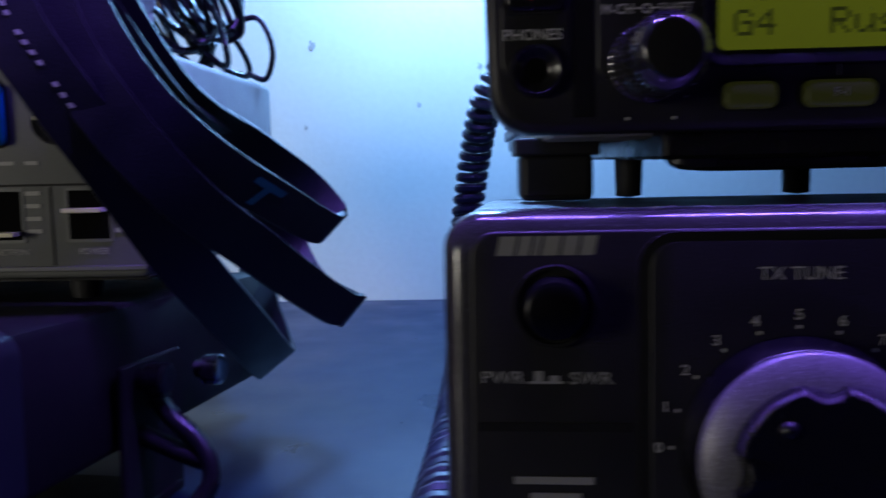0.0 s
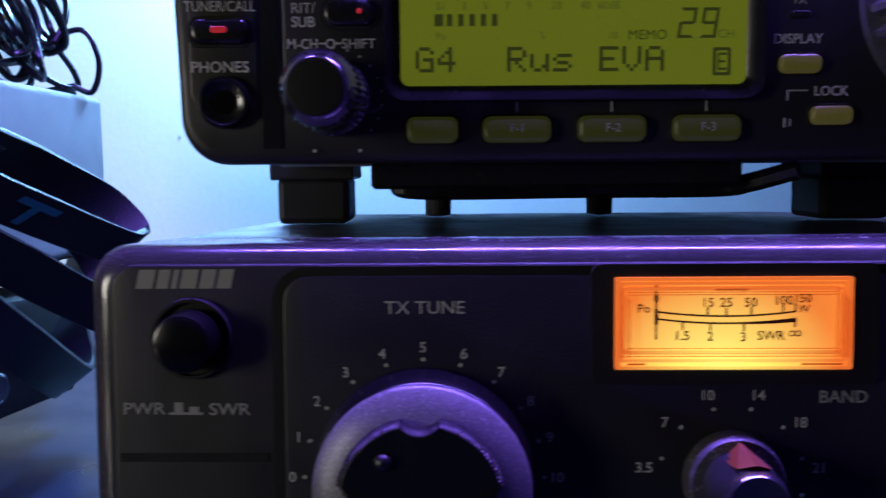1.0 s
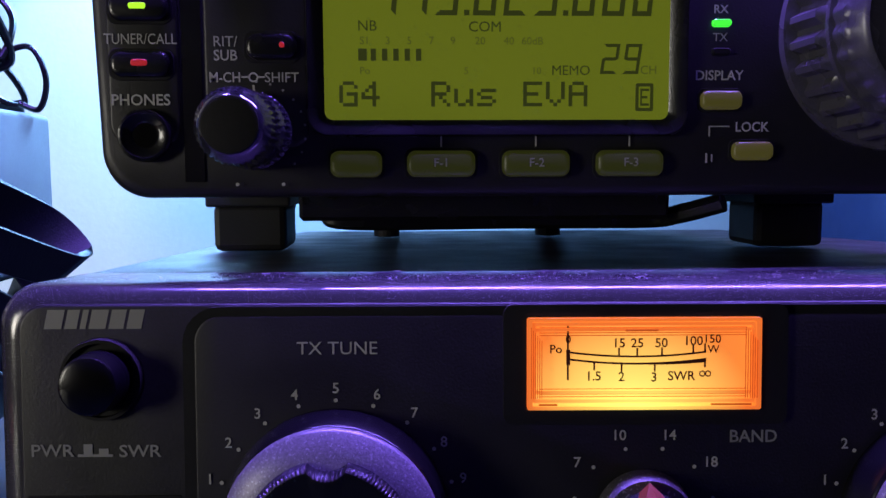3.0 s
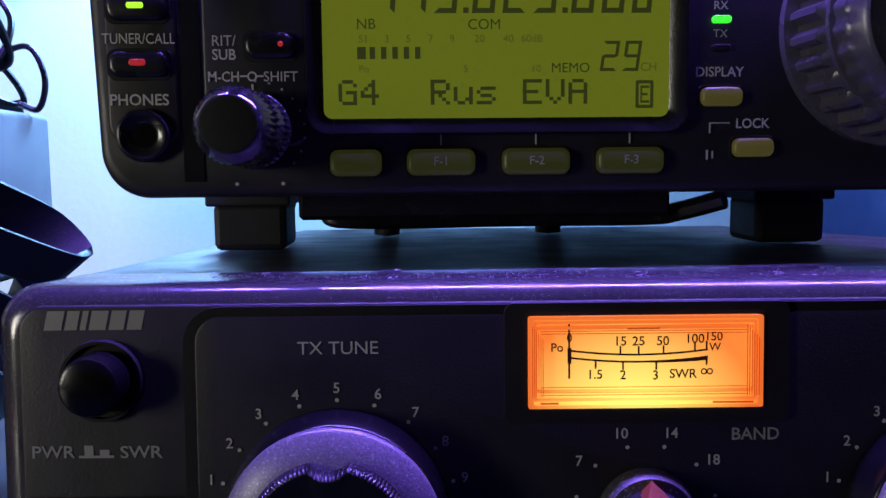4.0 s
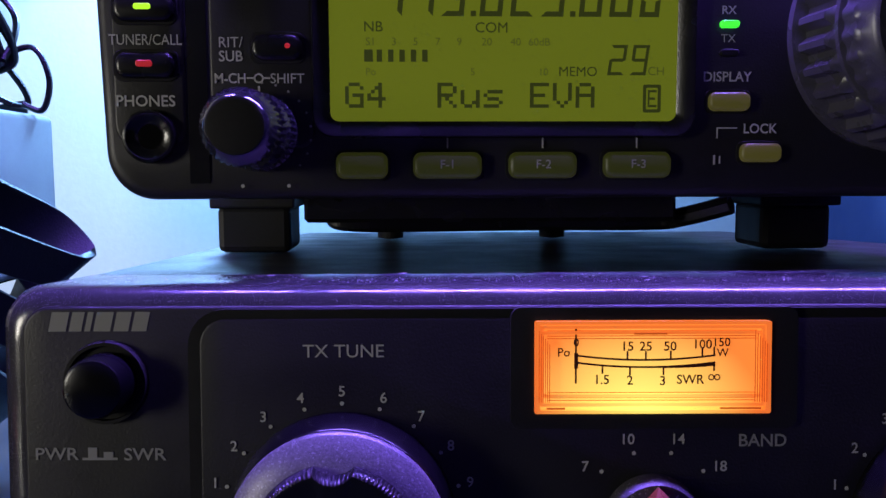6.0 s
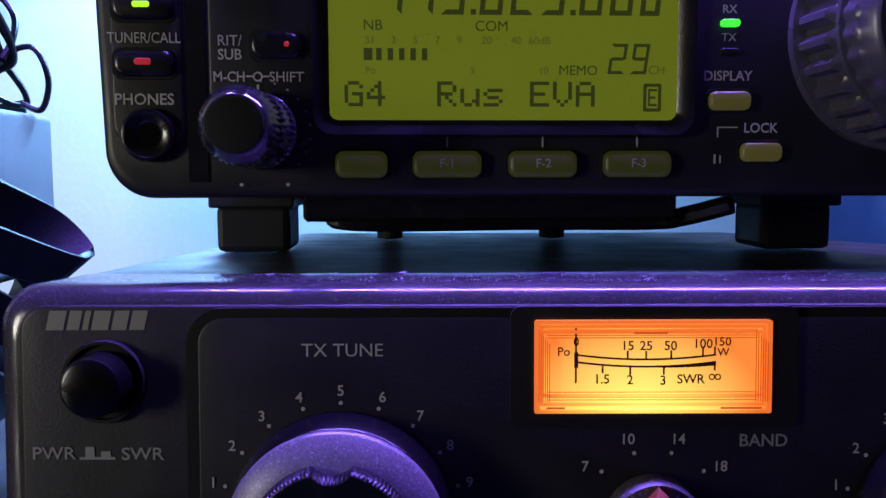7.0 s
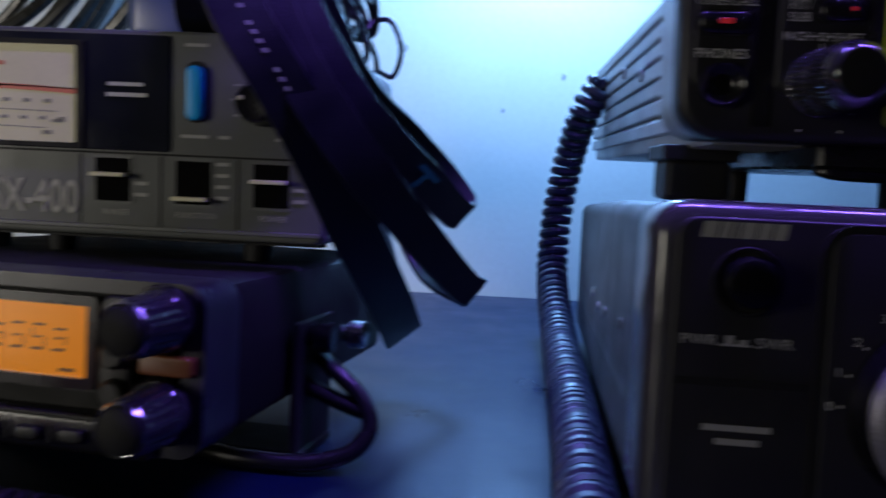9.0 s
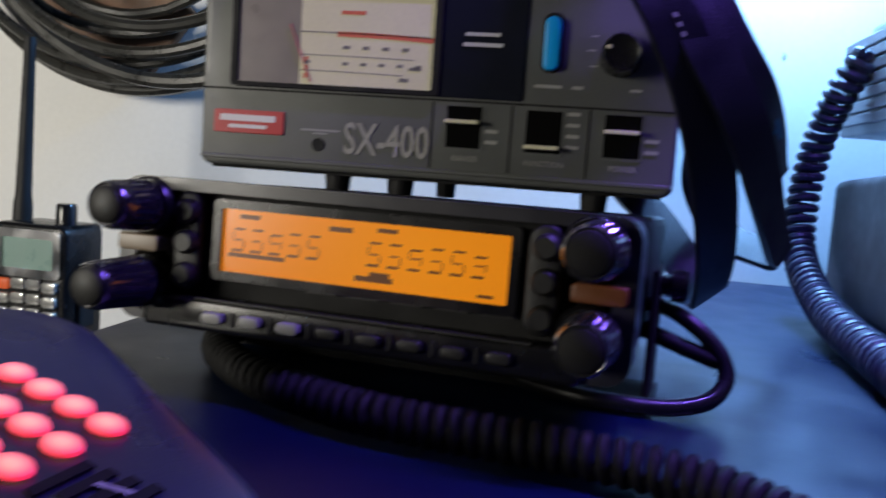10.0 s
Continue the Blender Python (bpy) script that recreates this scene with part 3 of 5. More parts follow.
body = part("cast_body", finned_body(), M_ALU, radio, "grey cast metal body with ribbed sides", smooth=True)
for side_x, s in ((0.0125, -1), (UW - 0.0125, 1)):
    for i in range(7):
        z = UB + 0.0045 + i * 0.0064
        part("cooling_fin", box_bm(min(side_x, side_x + s * 0.0022), max(side_x, side_x + s * 0.0022), 0.034, 0.283, z, z + 0.0052, bevel=0.0006, seg=1), M_ALU, body)
part("bottom_plate", box_bm(0.034, 0.1105, 0.012, 0.19, UB - 0.0052, UB + 0.0005, bevel=0.0008, seg=1), M_BLACK, radio)
part("top_cover", box_bm(0.020, UW - 0.020, 0.026, 0.275, UB + 0.0500, UB + 0.0575, bevel=0.002), M_ALU, radio, "grey painted top cover", smooth=True)
for ry, rz in ((0.060, 0.041), (0.085, 0.034), (0.125, 0.028), (0.060, 0.022), (0.170, 0.034)):
    part("body_screw", lathe_bm([(0, 0.0026), (0.0008, 0.0026), (0.0010, 0.0014), (0.0006, 0)], 16, pose(0.0103, ry, UB + rz, 0, 0, -90)), M_ALU, body, smooth=True)


def front_foot(x):
    bm = bmesh.new()
    box(bm, x - 0.0105, x + 0.0105, 0.050, 0.074, 0.0918, 0.0962, bevel=0.0006)
    box(bm, x - 0.0091, x + 0.0091, 0.052, 0.071, 0.0806, 0.0925, bevel=0.0016)
    part("front_foot", bm, M_RUBBER, radio, "tall black rubber foot")


front_foot(0.0165)
front_foot(0.1554)
for x in (0.049, 0.1065):
    part("rear_foot", lathe_bm([(0, 0.005), (0.0175, 0.0045), (0.0182, 0)], 20, pose(x, 0.135, 0.0953, 90, 0, 0)), M_RUBBER, radio)
# folded wire stand under the front
part("wire_stand", tube(bmesh.new(), smooth_path([(0.0360, 0.034, 0.0962), (0.0385, 0.026, 0.0920), (0.044, 0.022, 0.0899), (0.080, 0.023, 0.0899), (0.108, 0.022, 0.0899), (0.114, 0.016, 0.0912), (0.121, 0.010, 0.0938)], 6), 0.0021, 8), M_BLACK, radio, "folded black wire stand", smooth=True)

FY = -0.0004
# display with its bezel
LX0, LX1, LZ0, LZ1 = 0.0408, 0.1058, 0.1100, 0.1440
LCX, LCZ = (LX0 + LX1) / 2, (LZ0 + LZ1) / 2
part("display_bezel", sloped_frame(LX1 - LX0 + 0.0062, LZ1 - LZ0 + 0.0062, 0.0038, -0.0022, LX1 - LX0, LZ1 - LZ0, 0.0016, -0.0002, LCX, LCZ), M_BLACK, radio, "glossy black display bezel", smooth=True)
display = part("display", plate(LX1 - LX0 + 0.0004, LZ1 - LZ0 + 0.0004, 0.0016, -0.0002, 0.0004, LCX, LCZ), M_LCD, radio, "yellow-green backlit display")
LY = -0.0004


def pixel_word(rows, x, z, cell, pitch_z):
    """Dot-matrix characters, one small square for each dot."""
    bm = bmesh.new()
    for r, row in enumerate(rows):
        for c, ch in enumerate(row):
            if ch == "#":
                x0, z1 = x + c * cell, z - r * pitch_z
                bm.faces.new([bm.verts.new(v) for v in ((x0, LY, z1 - pitch_z), (x0 + cell, LY, z1 - pitch_z), (x0 + cell, LY, z1), (x0, LY, z1))])
    bmesh.ops.remove_doubles(bm, verts=bm.verts[:], dist=1e-6)
    return bm


GLYPH = {
    "G": (".###.", "#...#", "#....", "#.###", "#...#", "#...#", ".####"),
    "4": ("...#.", "..##.", ".#.#.", "#..#.", "#####", "...#.", "...#."),
    "R": ("####.", "#...#", "#...#", "####.", "#.#..", "#..#.", "#...#"),
    "u": (".....", ".....", "#...#", "#...#", "#...#", "#..##", ".##.#"),
    "s": (".....", ".....", ".####", "#....", ".###.", "....#", "####."),
    "E": ("#####", "#....", "#....", "####.", "#....", "#....", "#####"),
    "V": ("#...#", "#...#", "#...#", "#...#", "#...#", ".#.#.", "..#.."),
    "A": (".###.", "#...#", "#...#", "#####", "#...#", "#...#", "#...#"),
}


def dot_text(word, x, width):
    cell = width / (len(word) * 6 - 1)
    for i, ch in enumerate(word):
        part("display_character", pixel_word(GLYPH[ch], x + i * 6 * cell, 0.1171, cell, 0.00066), M_INK, display)


dot_text("G4", 0.0436, 0.0075)
dot_text("Rus", 0.0607, 0.0122)
dot_text("EVA", 0.0780, 0.0122)
part("display_mark", frame_bm(0.0034, 0.0052, 0.0003, 0.0022, 0.0040, 0.0002, LY, LY + 0.0001, 0.1011, 0.1142, seg=2), M_INK, display)
part("display_character", pixel_word(GLYPH["E"], 0.1003, 0.1158, 0.00034, 0.00046), M_INK, display)

SEG = {"0": "abcdef", "1": "bc", "2": "abged", "3": "abgcd", "4": "fgbc", "5": "afgcd", "6": "afgedc", "7": "abc", "8": "abcdefg", "9": "abcdfg"}


def seven_segment(digit, x, z, w, h, t, slant=0.10):
    bm = bmesh.new()
    q = h / 2
    shapes = {
        "a": ((0, h), (w, h), (w - t, h - t), (t, h - t)),
        "d": ((t, t), (w - t, t), (w, 0), (0, 0)),
        "g": ((0, q), (t, q + t / 2), (w - t, q + t / 2), (w, q), (w - t, q - t / 2), (t, q - t / 2)),
        "f": ((0, h), (t, h - t), (t, q + t / 2), (0, q)),
        "b": ((w, h), (w - t, h - t), (w - t, q + t / 2), (w, q)),
        "e": ((0, q), (t, q - t / 2), (t, t), (0, 0)),
        "c": ((w, q), (w - t, q - t / 2), (w - t, t), (w, 0)),
    }
    for s in SEG[digit]:
        bm.faces.new([bm.verts.new((x + px + slant * pz, LY, z + pz)) for px, pz in shapes[s]])
    bmesh.ops.remove_doubles(bm, verts=bm.verts[:], dist=1e-6)
    return part("display_digit", bm, M_INK, display)


x = 0.0500
for ch in "143.625.000":
    if ch == ".":
        part("display_point", box_bm(x - 0.0002, x + 0.0008, LY - 0.0001, LY, 0.1292, 0.1302), M_INK, display)
        x += 0.0014
    else:
        small = x > 0.0975
        seven_segment(ch, x, 0.1292, 0.0042 if not small else 0.0037, 0.0080 if not small else 0.0066, 0.00095)
        x += 0.0057
for i, ch in enumerate("29"):
    seven_segment(ch, 0.0925 + i * 0.0042, 0.1185, 0.0031, 0.0056, 0.0006, 0.14)
for w, wx, wz, h, m in (("NB", 0.0489, 0.1273, 0.0019, M_INK), ("COM", 0.0708, 0.1272, 0.0019, M_INK), ("MEMO", 0.0870, 0.1192, 0.0018, M_INK), ("CH", 0.1018, 0.1193, 0.0016, M_INK_DIM), ("S1", 0.0484, 0.1246, 0.0014, M_INK_DIM), ("3", 0.0527, 0.1246, 0.0014, M_INK_DIM), ("5", 0.0567, 0.1246, 0.0014, M_INK_DIM), ("7", 0.0608, 0.1246, 0.0014, M_INK_DIM), ("9", 0.0648, 0.1246, 0.0014, M_INK_DIM), ("20", 0.0699, 0.1246, 0.0014, M_INK_DIM), ("40", 0.0753, 0.1246, 0.0014, M_INK_DIM), ("60dB", 0.0797, 0.1246, 0.0014, M_INK_DIM), ("Po", 0.0484, 0.1191, 0.0013, M_INK_DIM), ("5", 0.0673, 0.1191, 0.0013, M_INK_DIM), ("10", 0.0805, 0.1191, 0.0013, M_INK_DIM)):
    lettering(w, wx, wz, h, display, m, LY)
for i in range(6):
    part("level_bar", box_bm(0.0472 + (0.0002 if i else 0) + i * 0.0021, 0.0488 + i * 0.0021 - (0.0004 if i else 0), LY - 0.0001, LY, 0.1209, 0.1231), M_INK, display)

# keys, jack and knobs of the front
M_GREENLED = glow("green_led", (0.06, 0.9, 0.05), 1.0)
M_YELLOWLED = glow("yellow_green_led", (0.45, 0.95, 0.03), 1.0)
M_REDLED = glow("red_led", (0.62, 0.03, 0.04), 0.42)
M_LITKEY = glow("dim_lit_key", (0.044, 0.050, 0.008), 0.34, rough=0.4)
M_LITKEY2 = glow("lit_yellow_key", (0.15, 0.135, 0.028), 0.26, rough=0.4)
for w, wx, wz, h, ww in (("TUNER/CALL", 0.0076, 0.1247, 0.0019, 0.0131), ("PHONES", 0.0073, 0.1137, 0.0020, 0.0106), ("RIT/", 0.0229, 0.1243, 0.0019, 0.0043), ("SUB", 0.0229, 0.1218, 0.0019, 0.0043), ("M-CH", 0.0227, 0.1178, 0.0018, 0.0056), ("SHIFT", 0.0331, 0.1178, 0.0018, 0.0062), ("RX", 0.1154, 0.1306, 0.0015, None), ("TX", 0.1154, 0.1254, 0.0015, None), ("DISPLAY", 0.1154, 0.1183, 0.0018, 0.0092), ("LOCK", 0.1220, 0.1086, 0.0018, 0.0065), ("POWER", 0.0073, 0.1345, 0.0019, 0.0095)):
    lettering(w, wx, wz, h, radio, M_PRINT, -0.0008 if wx < 0.04 else FY, ww)
for x0, x1, z0, z1 in ((0.0257, 0.0270, 0.1177, 0.1180), (0.0288, 0.0300, 0.1177, 0.1180), (0.0277, 0.0281, 0.1135, 0.1164), (0.1136, 0.1139, 0.1068, 0.1088), (0.1139, 0.1176, 0.1086, 0.1088), (0.1131, 0.1135, 0.1018, 0.1036), (0.1142, 0.1145, 0.1020, 0.1034), (0.0624, 0.0627, 0.1050, 0.1076), (0.0803, 0.0806, 0.1050, 0.1076), (0.0982, 0.0985, 0.1050, 0.1076)):
    y = -0.0008 if x0 < 0.04 else FY
    bms = bmesh.new()
    bms.faces.new([bms.verts.new(v) for v in ((x0, y, z0), (x1, y, z0), (x1, y, z1), (x0, y, z1))])
    part("printed_line", bms, M_PRINT, radio)
part("shift_symbol", lathe_bm([(0, 0.0006), (0.00005, 0.0009), (0, 0.0009)], 20, pose(0.0279, -0.0008, 0.1178)), M_PRINT, radio)
for k in range(9):
    a = radians(-40 + k * 16)
    part("printed_dot", lathe_bm([(0, 0.00025), (0.00003, 0.0)], 8, pose(0.0281 + 0.0092 * math.cos(a), -0.0008, 0.1078 + 0.0092 * math.sin(a))), M_PRINT_DIM, radio)
for dx in (0.0245, 0.0330):
    part("printed_dot", lathe_bm([(0, 0.00035), (0.00003, 0.0)], 8, pose(dx, -0.0008, 0.0981)), M_PRINT, radio)


def side_key(cx, cz, w, led, led_w, name, led_h=0.0011, off=0.0):
    part("key_well", plate(w + 0.0012, 0.0058, 0.0018, -0.00085, 0.0, cx, cz, 0.0002), M_MATT, radio)
    k = part(name, plate(w, 0.0047, 0.0020, -0.0021, 0.0, cx, cz, 0.0009), M_BLACK, radio, "glossy black key with a lit lens", smooth=True)
    part("lens", plate(led_w, led_h, led_h * 0.42, -0.0023, -0.0015, cx + off, cz + 0.0002, 0.0002), led, k)


side_key(0.0076, 0.1201, 0.0107, M_REDLED, 0.0030, "tuner_key", 0.0012)
side_key(0.0076, 0.1302, 0.0107, M_YELLOWLED, 0.0031, "power_key", 0.0011)
side_key(0.0314, 0.1233, 0.0092, M_REDLED, 0.0010, "sub_key", 0.0010, 0.0020)
part("phones_jack", lathe_bm([(0.0, 0.0049), (0.0010, 0.0049), (0.0014, 0.0046), (0.0015, 0.0042), (0.0011, 0.0037), (0.0009, 0.0029), (0.0006, 0.0023), (0.0003, 0.0021)], 40, pose(0.0079, -0.0006, 0.1072)), M_BLACK, radio, "round black headphone socket", smooth=True)
# a shallow black disc stands in for the shade inside the socket
part("socket_shade", lathe_bm([(0.0002, 0.0030), (0.0005, 0.0029), (0.0005, 0.0)], 28, pose(0.0079, -0.0006, 0.1072)), M_RECESS_SHADE, radio, "flat black disc painted as the dark inside the socket")


def tiered_knob(cx, cz, name, label):
    """A deep knob of two finely ribbed tiers over a plain base, with a flat matt face."""
    bm = bmesh.new()
    ribs, rings = 36, []
    seg = ribs * 4
    for d, r, f in ((0, 0.0071, 0), (0.0024, 0.0071, 0), (0.0026, 0.0070, 1), (0.0076, 0.0069, 1), (0.0080, 0.0067, 0), (0.0092, 0.0058, 0), (0.0096, 0.0057, 0), (0.0100, 0.0062, 2), (0.0118, 0.0067, 2), (0.0190, 0.0065, 2), (0.0196, 0.0062, 0), (0.0209, 0.0054, 0), (0.0220, 0.0048, 0), (0.0221, 0.0046, 0)):
        ring = []
        for i in range(seg):
            a = 2 * math.pi * i / seg
            rr = r * (1 - (0.04 if f and (i + 2 * (f == 2)) % 4 < 2 else 0))
            ring.append(bm.verts.new((cx + rr * math.cos(a), -0.0006 - d, cz + rr * math.sin(a))))
        rings.append(ring)
    for a, b in zip(rings, rings[1:]):
        for i in range(seg):
            bm.faces.new((a[i], a[(i + 1) % seg], b[(i + 1) % seg], b[i]))
    bm.faces.new(rings[0])
    k = part(name, bm, M_KNURL, radio, label, smooth=True)
    part("knob_face", lathe_bm([(0.0216, 0.0047), (0.0224, 0.0046), (0.0225, 0.0042), (0.0223, 0)], 48, pose(cx, -0.0006, cz)), M_MATT, k, "flat matt face", smooth=True)


tiered_knob(0.0279, 0.1079, "channel_knob", "ribbed glossy black channel knob")
tiered_knob(0.0279, 0.1440, "volume_knob", "ribbed glossy black volume knob")
for i, cx in enumerate((0.0466, 0.0625, 0.0804, 0.0983)):
    w = 0.0096 if i == 0 else 0.0128
    part("key_well", plate(w + 0.0010, 0.0058, 0.0016, FY, 0.001, cx, 0.1018, 0.0001), M_MATT, radio)
    k = part("menu_key", plate(w, 0.0049, 0.0016, -0.0022, 0.0, cx, 0.1018, 0.0010), M_LITKEY, radio, "dim green-lit translucent key", smooth=True)
    if i:
        lettering("F-%d" % i, cx, 0.1020, 0.0016, k, M_PRINT_DIM, -0.00225)
part("status_led", plate(0.0036, 0.0014, 0.0006, -0.0010, 0.0, 0.1156, 0.1280, 0.0003), M_GREENLED, radio, "lit green indicator")
part("status_led", plate(0.0036, 0.0014, 0.0006, -0.0010, 0.0, 0.1156, 0.1227, 0.0003), M_MATT, radio)
for cx, cz in ((0.1157, 0.1136), (0.1220, 0.1040)):
    part("key_well", plate(0.0088, 0.0045, 0.0014, FY, 0.001, cx, cz, 0.0001), M_MATT, radio)
    part("lit_key", plate(0.0078, 0.0035, 0.0013, -0.0018, 0.0, cx, cz, 0.0006), M_LITKEY2, radio, "yellow-lit translucent key", smooth=True)


def main_dial(cx, cz):
    """A deep tuning dial with broad grip flutes, a narrow second ring and a hollow face."""
    bm = bmesh.new()
    seg = 112
    rings = []
    for d, r, f in ((0.0, 0.0222, 0), (0.002, 0.0222, 0), (0.0022, 0.0212, 1), (0.0105, 0.0206, 1), (0.0112, 0.0190, 0), (0.0120, 0.0188, 0), (0.0122, 0.0183, 2), (0.0150, 0.0178, 2), (0.0156, 0.0168, 0), (0.0176, 0.0160, 0), (0.0182, 0.0150, 0), (0.0178, 0.0140, 0), (0.0172, 0.0, 0)):
        ring = []
        for i in range(seg):
            a = 2 * math.pi * i / seg
            k = 1 - (0.075 if f == 1 else 0.03 if f == 2 else 0) * (i % 4 in (0, 1))
            ring.append(bm.verts.new((cx + r * k * math.cos(a), -d, cz + r * k * math.sin(a))))
        rings.append(ring)
    for a, b in zip(rings, rings[1:]):
        for i in range(seg):
            bm.faces.new((a[i], a[(i + 1) % seg], b[(i + 1) % seg], b[i]))
    bmesh.ops.remove_doubles(bm, verts=bm.verts[:], dist=1e-6)
    k = part("tuning_dial", bm, M_DIAL, radio, "large fluted black tuning dial", smooth=True)
    part("finger_dimple", lathe_bm([(0.0174, 0.0062), (0.0184, 0.0058), (0.0178, 0.0045), (0.0172, 0)], 32, pose(cx - 0.004, 0, cz + 0.004)), M_BLACK, k, smooth=True)


main_dial(0.1490, 0.1262)


# ---- lint on the tuner and the box behind it ----
def lint():
    """Flecks and short hairs on the cover's front edge, thickest along the rim."""
    bm = bmesh.new()
    dice = random.Random(21)
    for i in range(1500):
        x = dice.uniform(0.004, TW - 0.004)
        y = 0.0042 + 0.026 * dice.random() ** 1.6
        size = dice.uniform(0.00003, 0.00009) * (2.0 if i % 40 == 0 else 1.0)
        long = dice.uniform(1.0, 2.2) if i % 14 else dice.uniform(4, 9)
        a = dice.uniform(0, math.pi)
        z = TFRONT + (0.00012 if y < 0.0222 else 0.0157 * (y - 0.0222) - 0.00018)
        u, v = Vector((math.cos(a), math.sin(a), 0)) * size * long, Vector((-math.sin(a), math.cos(a), 0.9)) * size * 0.5
        c = Vector((x, y, z + size * 0.3))
        bm.faces.new([bm.verts.new(c + p) for p in (-u - v, u - v, u * 0.9 + v, -u * 0.8 + v)])
    return bm


tagged(part("lint", lint(), material("pale_lint", (0.55, 0.54, 0.52), 0.9), matrix=TUNER.copy()), "pale dust and lint on the tuner's cover", "dust", "", "stuff")
storage = thing("storage_box", Matrix(), "dark blue plastic box standing on the desk behind the radio", "box")
M_NAVYBOX = material("dark_blue_plastic", (0.008, 0.016, 0.075), 0.45, grain=0.1, scale=800, bump=0.1, mottle=0.3)
part("box_body", box_bm(0.335, 0.62, 0.440, 0.540, 0.0, 0.118, bevel=0.003), M_NAVYBOX, storage, smooth=True)
part("box_lid", box_bm(0.333, 0.622, 0.438, 0.542, 0.1182, 0.130, bevel=0.003), M_NAVYBOX, storage, smooth=True)
part("sticker", box_bm(0.360, 0.368, 0.4394, 0.4399, 0.060, 0.066), M_PRINT, storage, "small pale sticker")


# ---- SWR meter on the mobile radio ----
swr = thing("swr_meter", pose(-0.2345, 0.226, 0), "grey desktop power meter with a cream dial and a red badge", "meter")
SW, S0, S1 = 0.1555, 0.0615, 0.1243
M_METERCASE = material("grey_meter_case", (0.22, 0.23, 0.235), 0.45, grain=0.1, scale=2600, bump=0.2, mottle=0.25)
M_METERFACE = material("dark_grey_face", (0.105, 0.11, 0.105), 0.45, grain=0.08, scale=2600, bump=0.1, mottle=0.25)
M_GLOSS = material("glossy_black_panel", (0.012, 0.014, 0.022), 0.16, mottle=0.3)
M_CREAM = material("cream_dial_card", (0.72, 0.68, 0.46), 0.6, grain=0.03, scale=800, mottle=0.10, mottle_scale=60)
# the cream card's shaded end, its shade put into the colour
M_CARD_SHADE = material("shaded_card_brown", (0.22, 0.19, 0.165), 0.35, mottle=0.35, mottle_scale=70)
M_RED = material("red_badge", (0.50, 0.025, 0.03), 0.35, mottle=0.1)
M_WHITE = material("white_ink", (0.72, 0.70, 0.68), 0.5)
M_BLUEKEY = material("bright_blue_key", (0.0, 0.36, 0.85), 0.35, mottle=0.1)
M_SCALE_RED = material("red_scale_ink", (0.62, 0.12, 0.07), 0.5)
M_SCALE = material("grey_scale_ink", (0.16, 0.15, 0.14), 0.5)
part("case", plate(SW, S1 - S0, 0.003, 0.003, 0.131, SW / 2, (S0 + S1) / 2, 0.0, 5), M_METERCASE, swr, "grey painted metal case", smooth=True)
part("face", plate(SW - 0.0008, S1 - S0 - 0.0008, 0.003, -0.0005, 0.0035, SW / 2, (S0 + S1) / 2, 0.0012, 5), M_METERFACE, swr, "dark grey moulded face", smooth=True)
part("upper_panel", plate(0.0955, 0.0345, 0.001, -0.0012, 0.0, 0.0600, 0.1052, 0.0003), M_GLOSS, swr, "glossy black upper panel", smooth=True)
dial = part("dial_window", frame_bm(0.0700, 0.0320, 0.0010, 0.0655, 0.0292, 0.0006, -0.0022, -0.0010, 0.0460, 0.1042), M_MATT, swr, "black frame of the meter window")
part("dial_card", box_bm(0.0345, 0.0790, -0.00155, -0.00125, 0.0896, 0.1190), M_CREAM, dial, "cream card with fine scales")
# shade over the card's left end, painted as a brown strip
part("painted_card_shade", box_bm(0.0134, 0.0345, -0.00150, -0.00125, 0.0896, 0.1190), M_CARD_SHADE, dial, "end of the dial card with its shade painted brown")
SY = -0.0017


def scale_line(x0, x1, z, t, bend, mat, name):
    bm = bmesh.new()
    for i in range(16):
        a, b = x0 + (x1 - x0) * i / 16, x0 + (x1 - x0) * (i + 1) / 16
        za, zb = z - bend * (i / 16) ** 2, z - bend * ((i + 1) / 16) ** 2
        bm.faces.new([bm.verts.new(v) for v in ((a, SY, za), (b, SY, zb), (b, SY, zb + t), (a, SY, za + t))])
    return part(name, bm, mat, dial)


scale_line(0.0300, 0.0780, 0.1062, 0.0004, 0.0006, M_SCALE, "scale_line")
scale_line(0.0470, 0.0785, 0.1052, 0.0016, 0.0010, M_SCALE_RED, "red_scale")
scale_line(0.0350, 0.0725, 0.0990, 0.0003, 0.0004, M_SCALE, "scale_line")
scale_line(0.0350, 0.0690, 0.0940, 0.0003, 0.0004, M_SCALE, "scale_line")


def small_bars(parent, rows, y, mat, name="illegible_print"):
    """Small writing as plain bars: x, z, width and height."""
    for bx, bz, bw, bh in rows:
        bm = bmesh.new()
        bm.faces.new([bm.verts.new(v) for v in ((bx, y, bz), (bx + bw, y, bz), (bx + bw, y, bz + bh), (bx, y, bz + bh))])
        part(name, bm, mat, parent)


small_bars(dial, [(0.048, 0.1122, 0.008, 0.0012)], SY, M_SCALE_RED)
small_bars(dial, [(0.049 + 0.0065 * i, 0.1013, 0.0022, 0.0011) for i in range(4)] + [(0.049 + 0.0060 * i, 0.0962, 0.0020, 0.0010) for i in range(5)] + [(0.068, 0.0918, 0.003, 0.0012), (0.071, 0.0955, 0.004, 0.0010), (0.036, 0.0963, 0.002, 0.001)], SY, M_SCALE)
small_bars(dial, [(0.0362, 0.0917 + 0.0026 * i, 0.0012, 0.0016) for i in range(3)], SY, M_SCALE_RED)
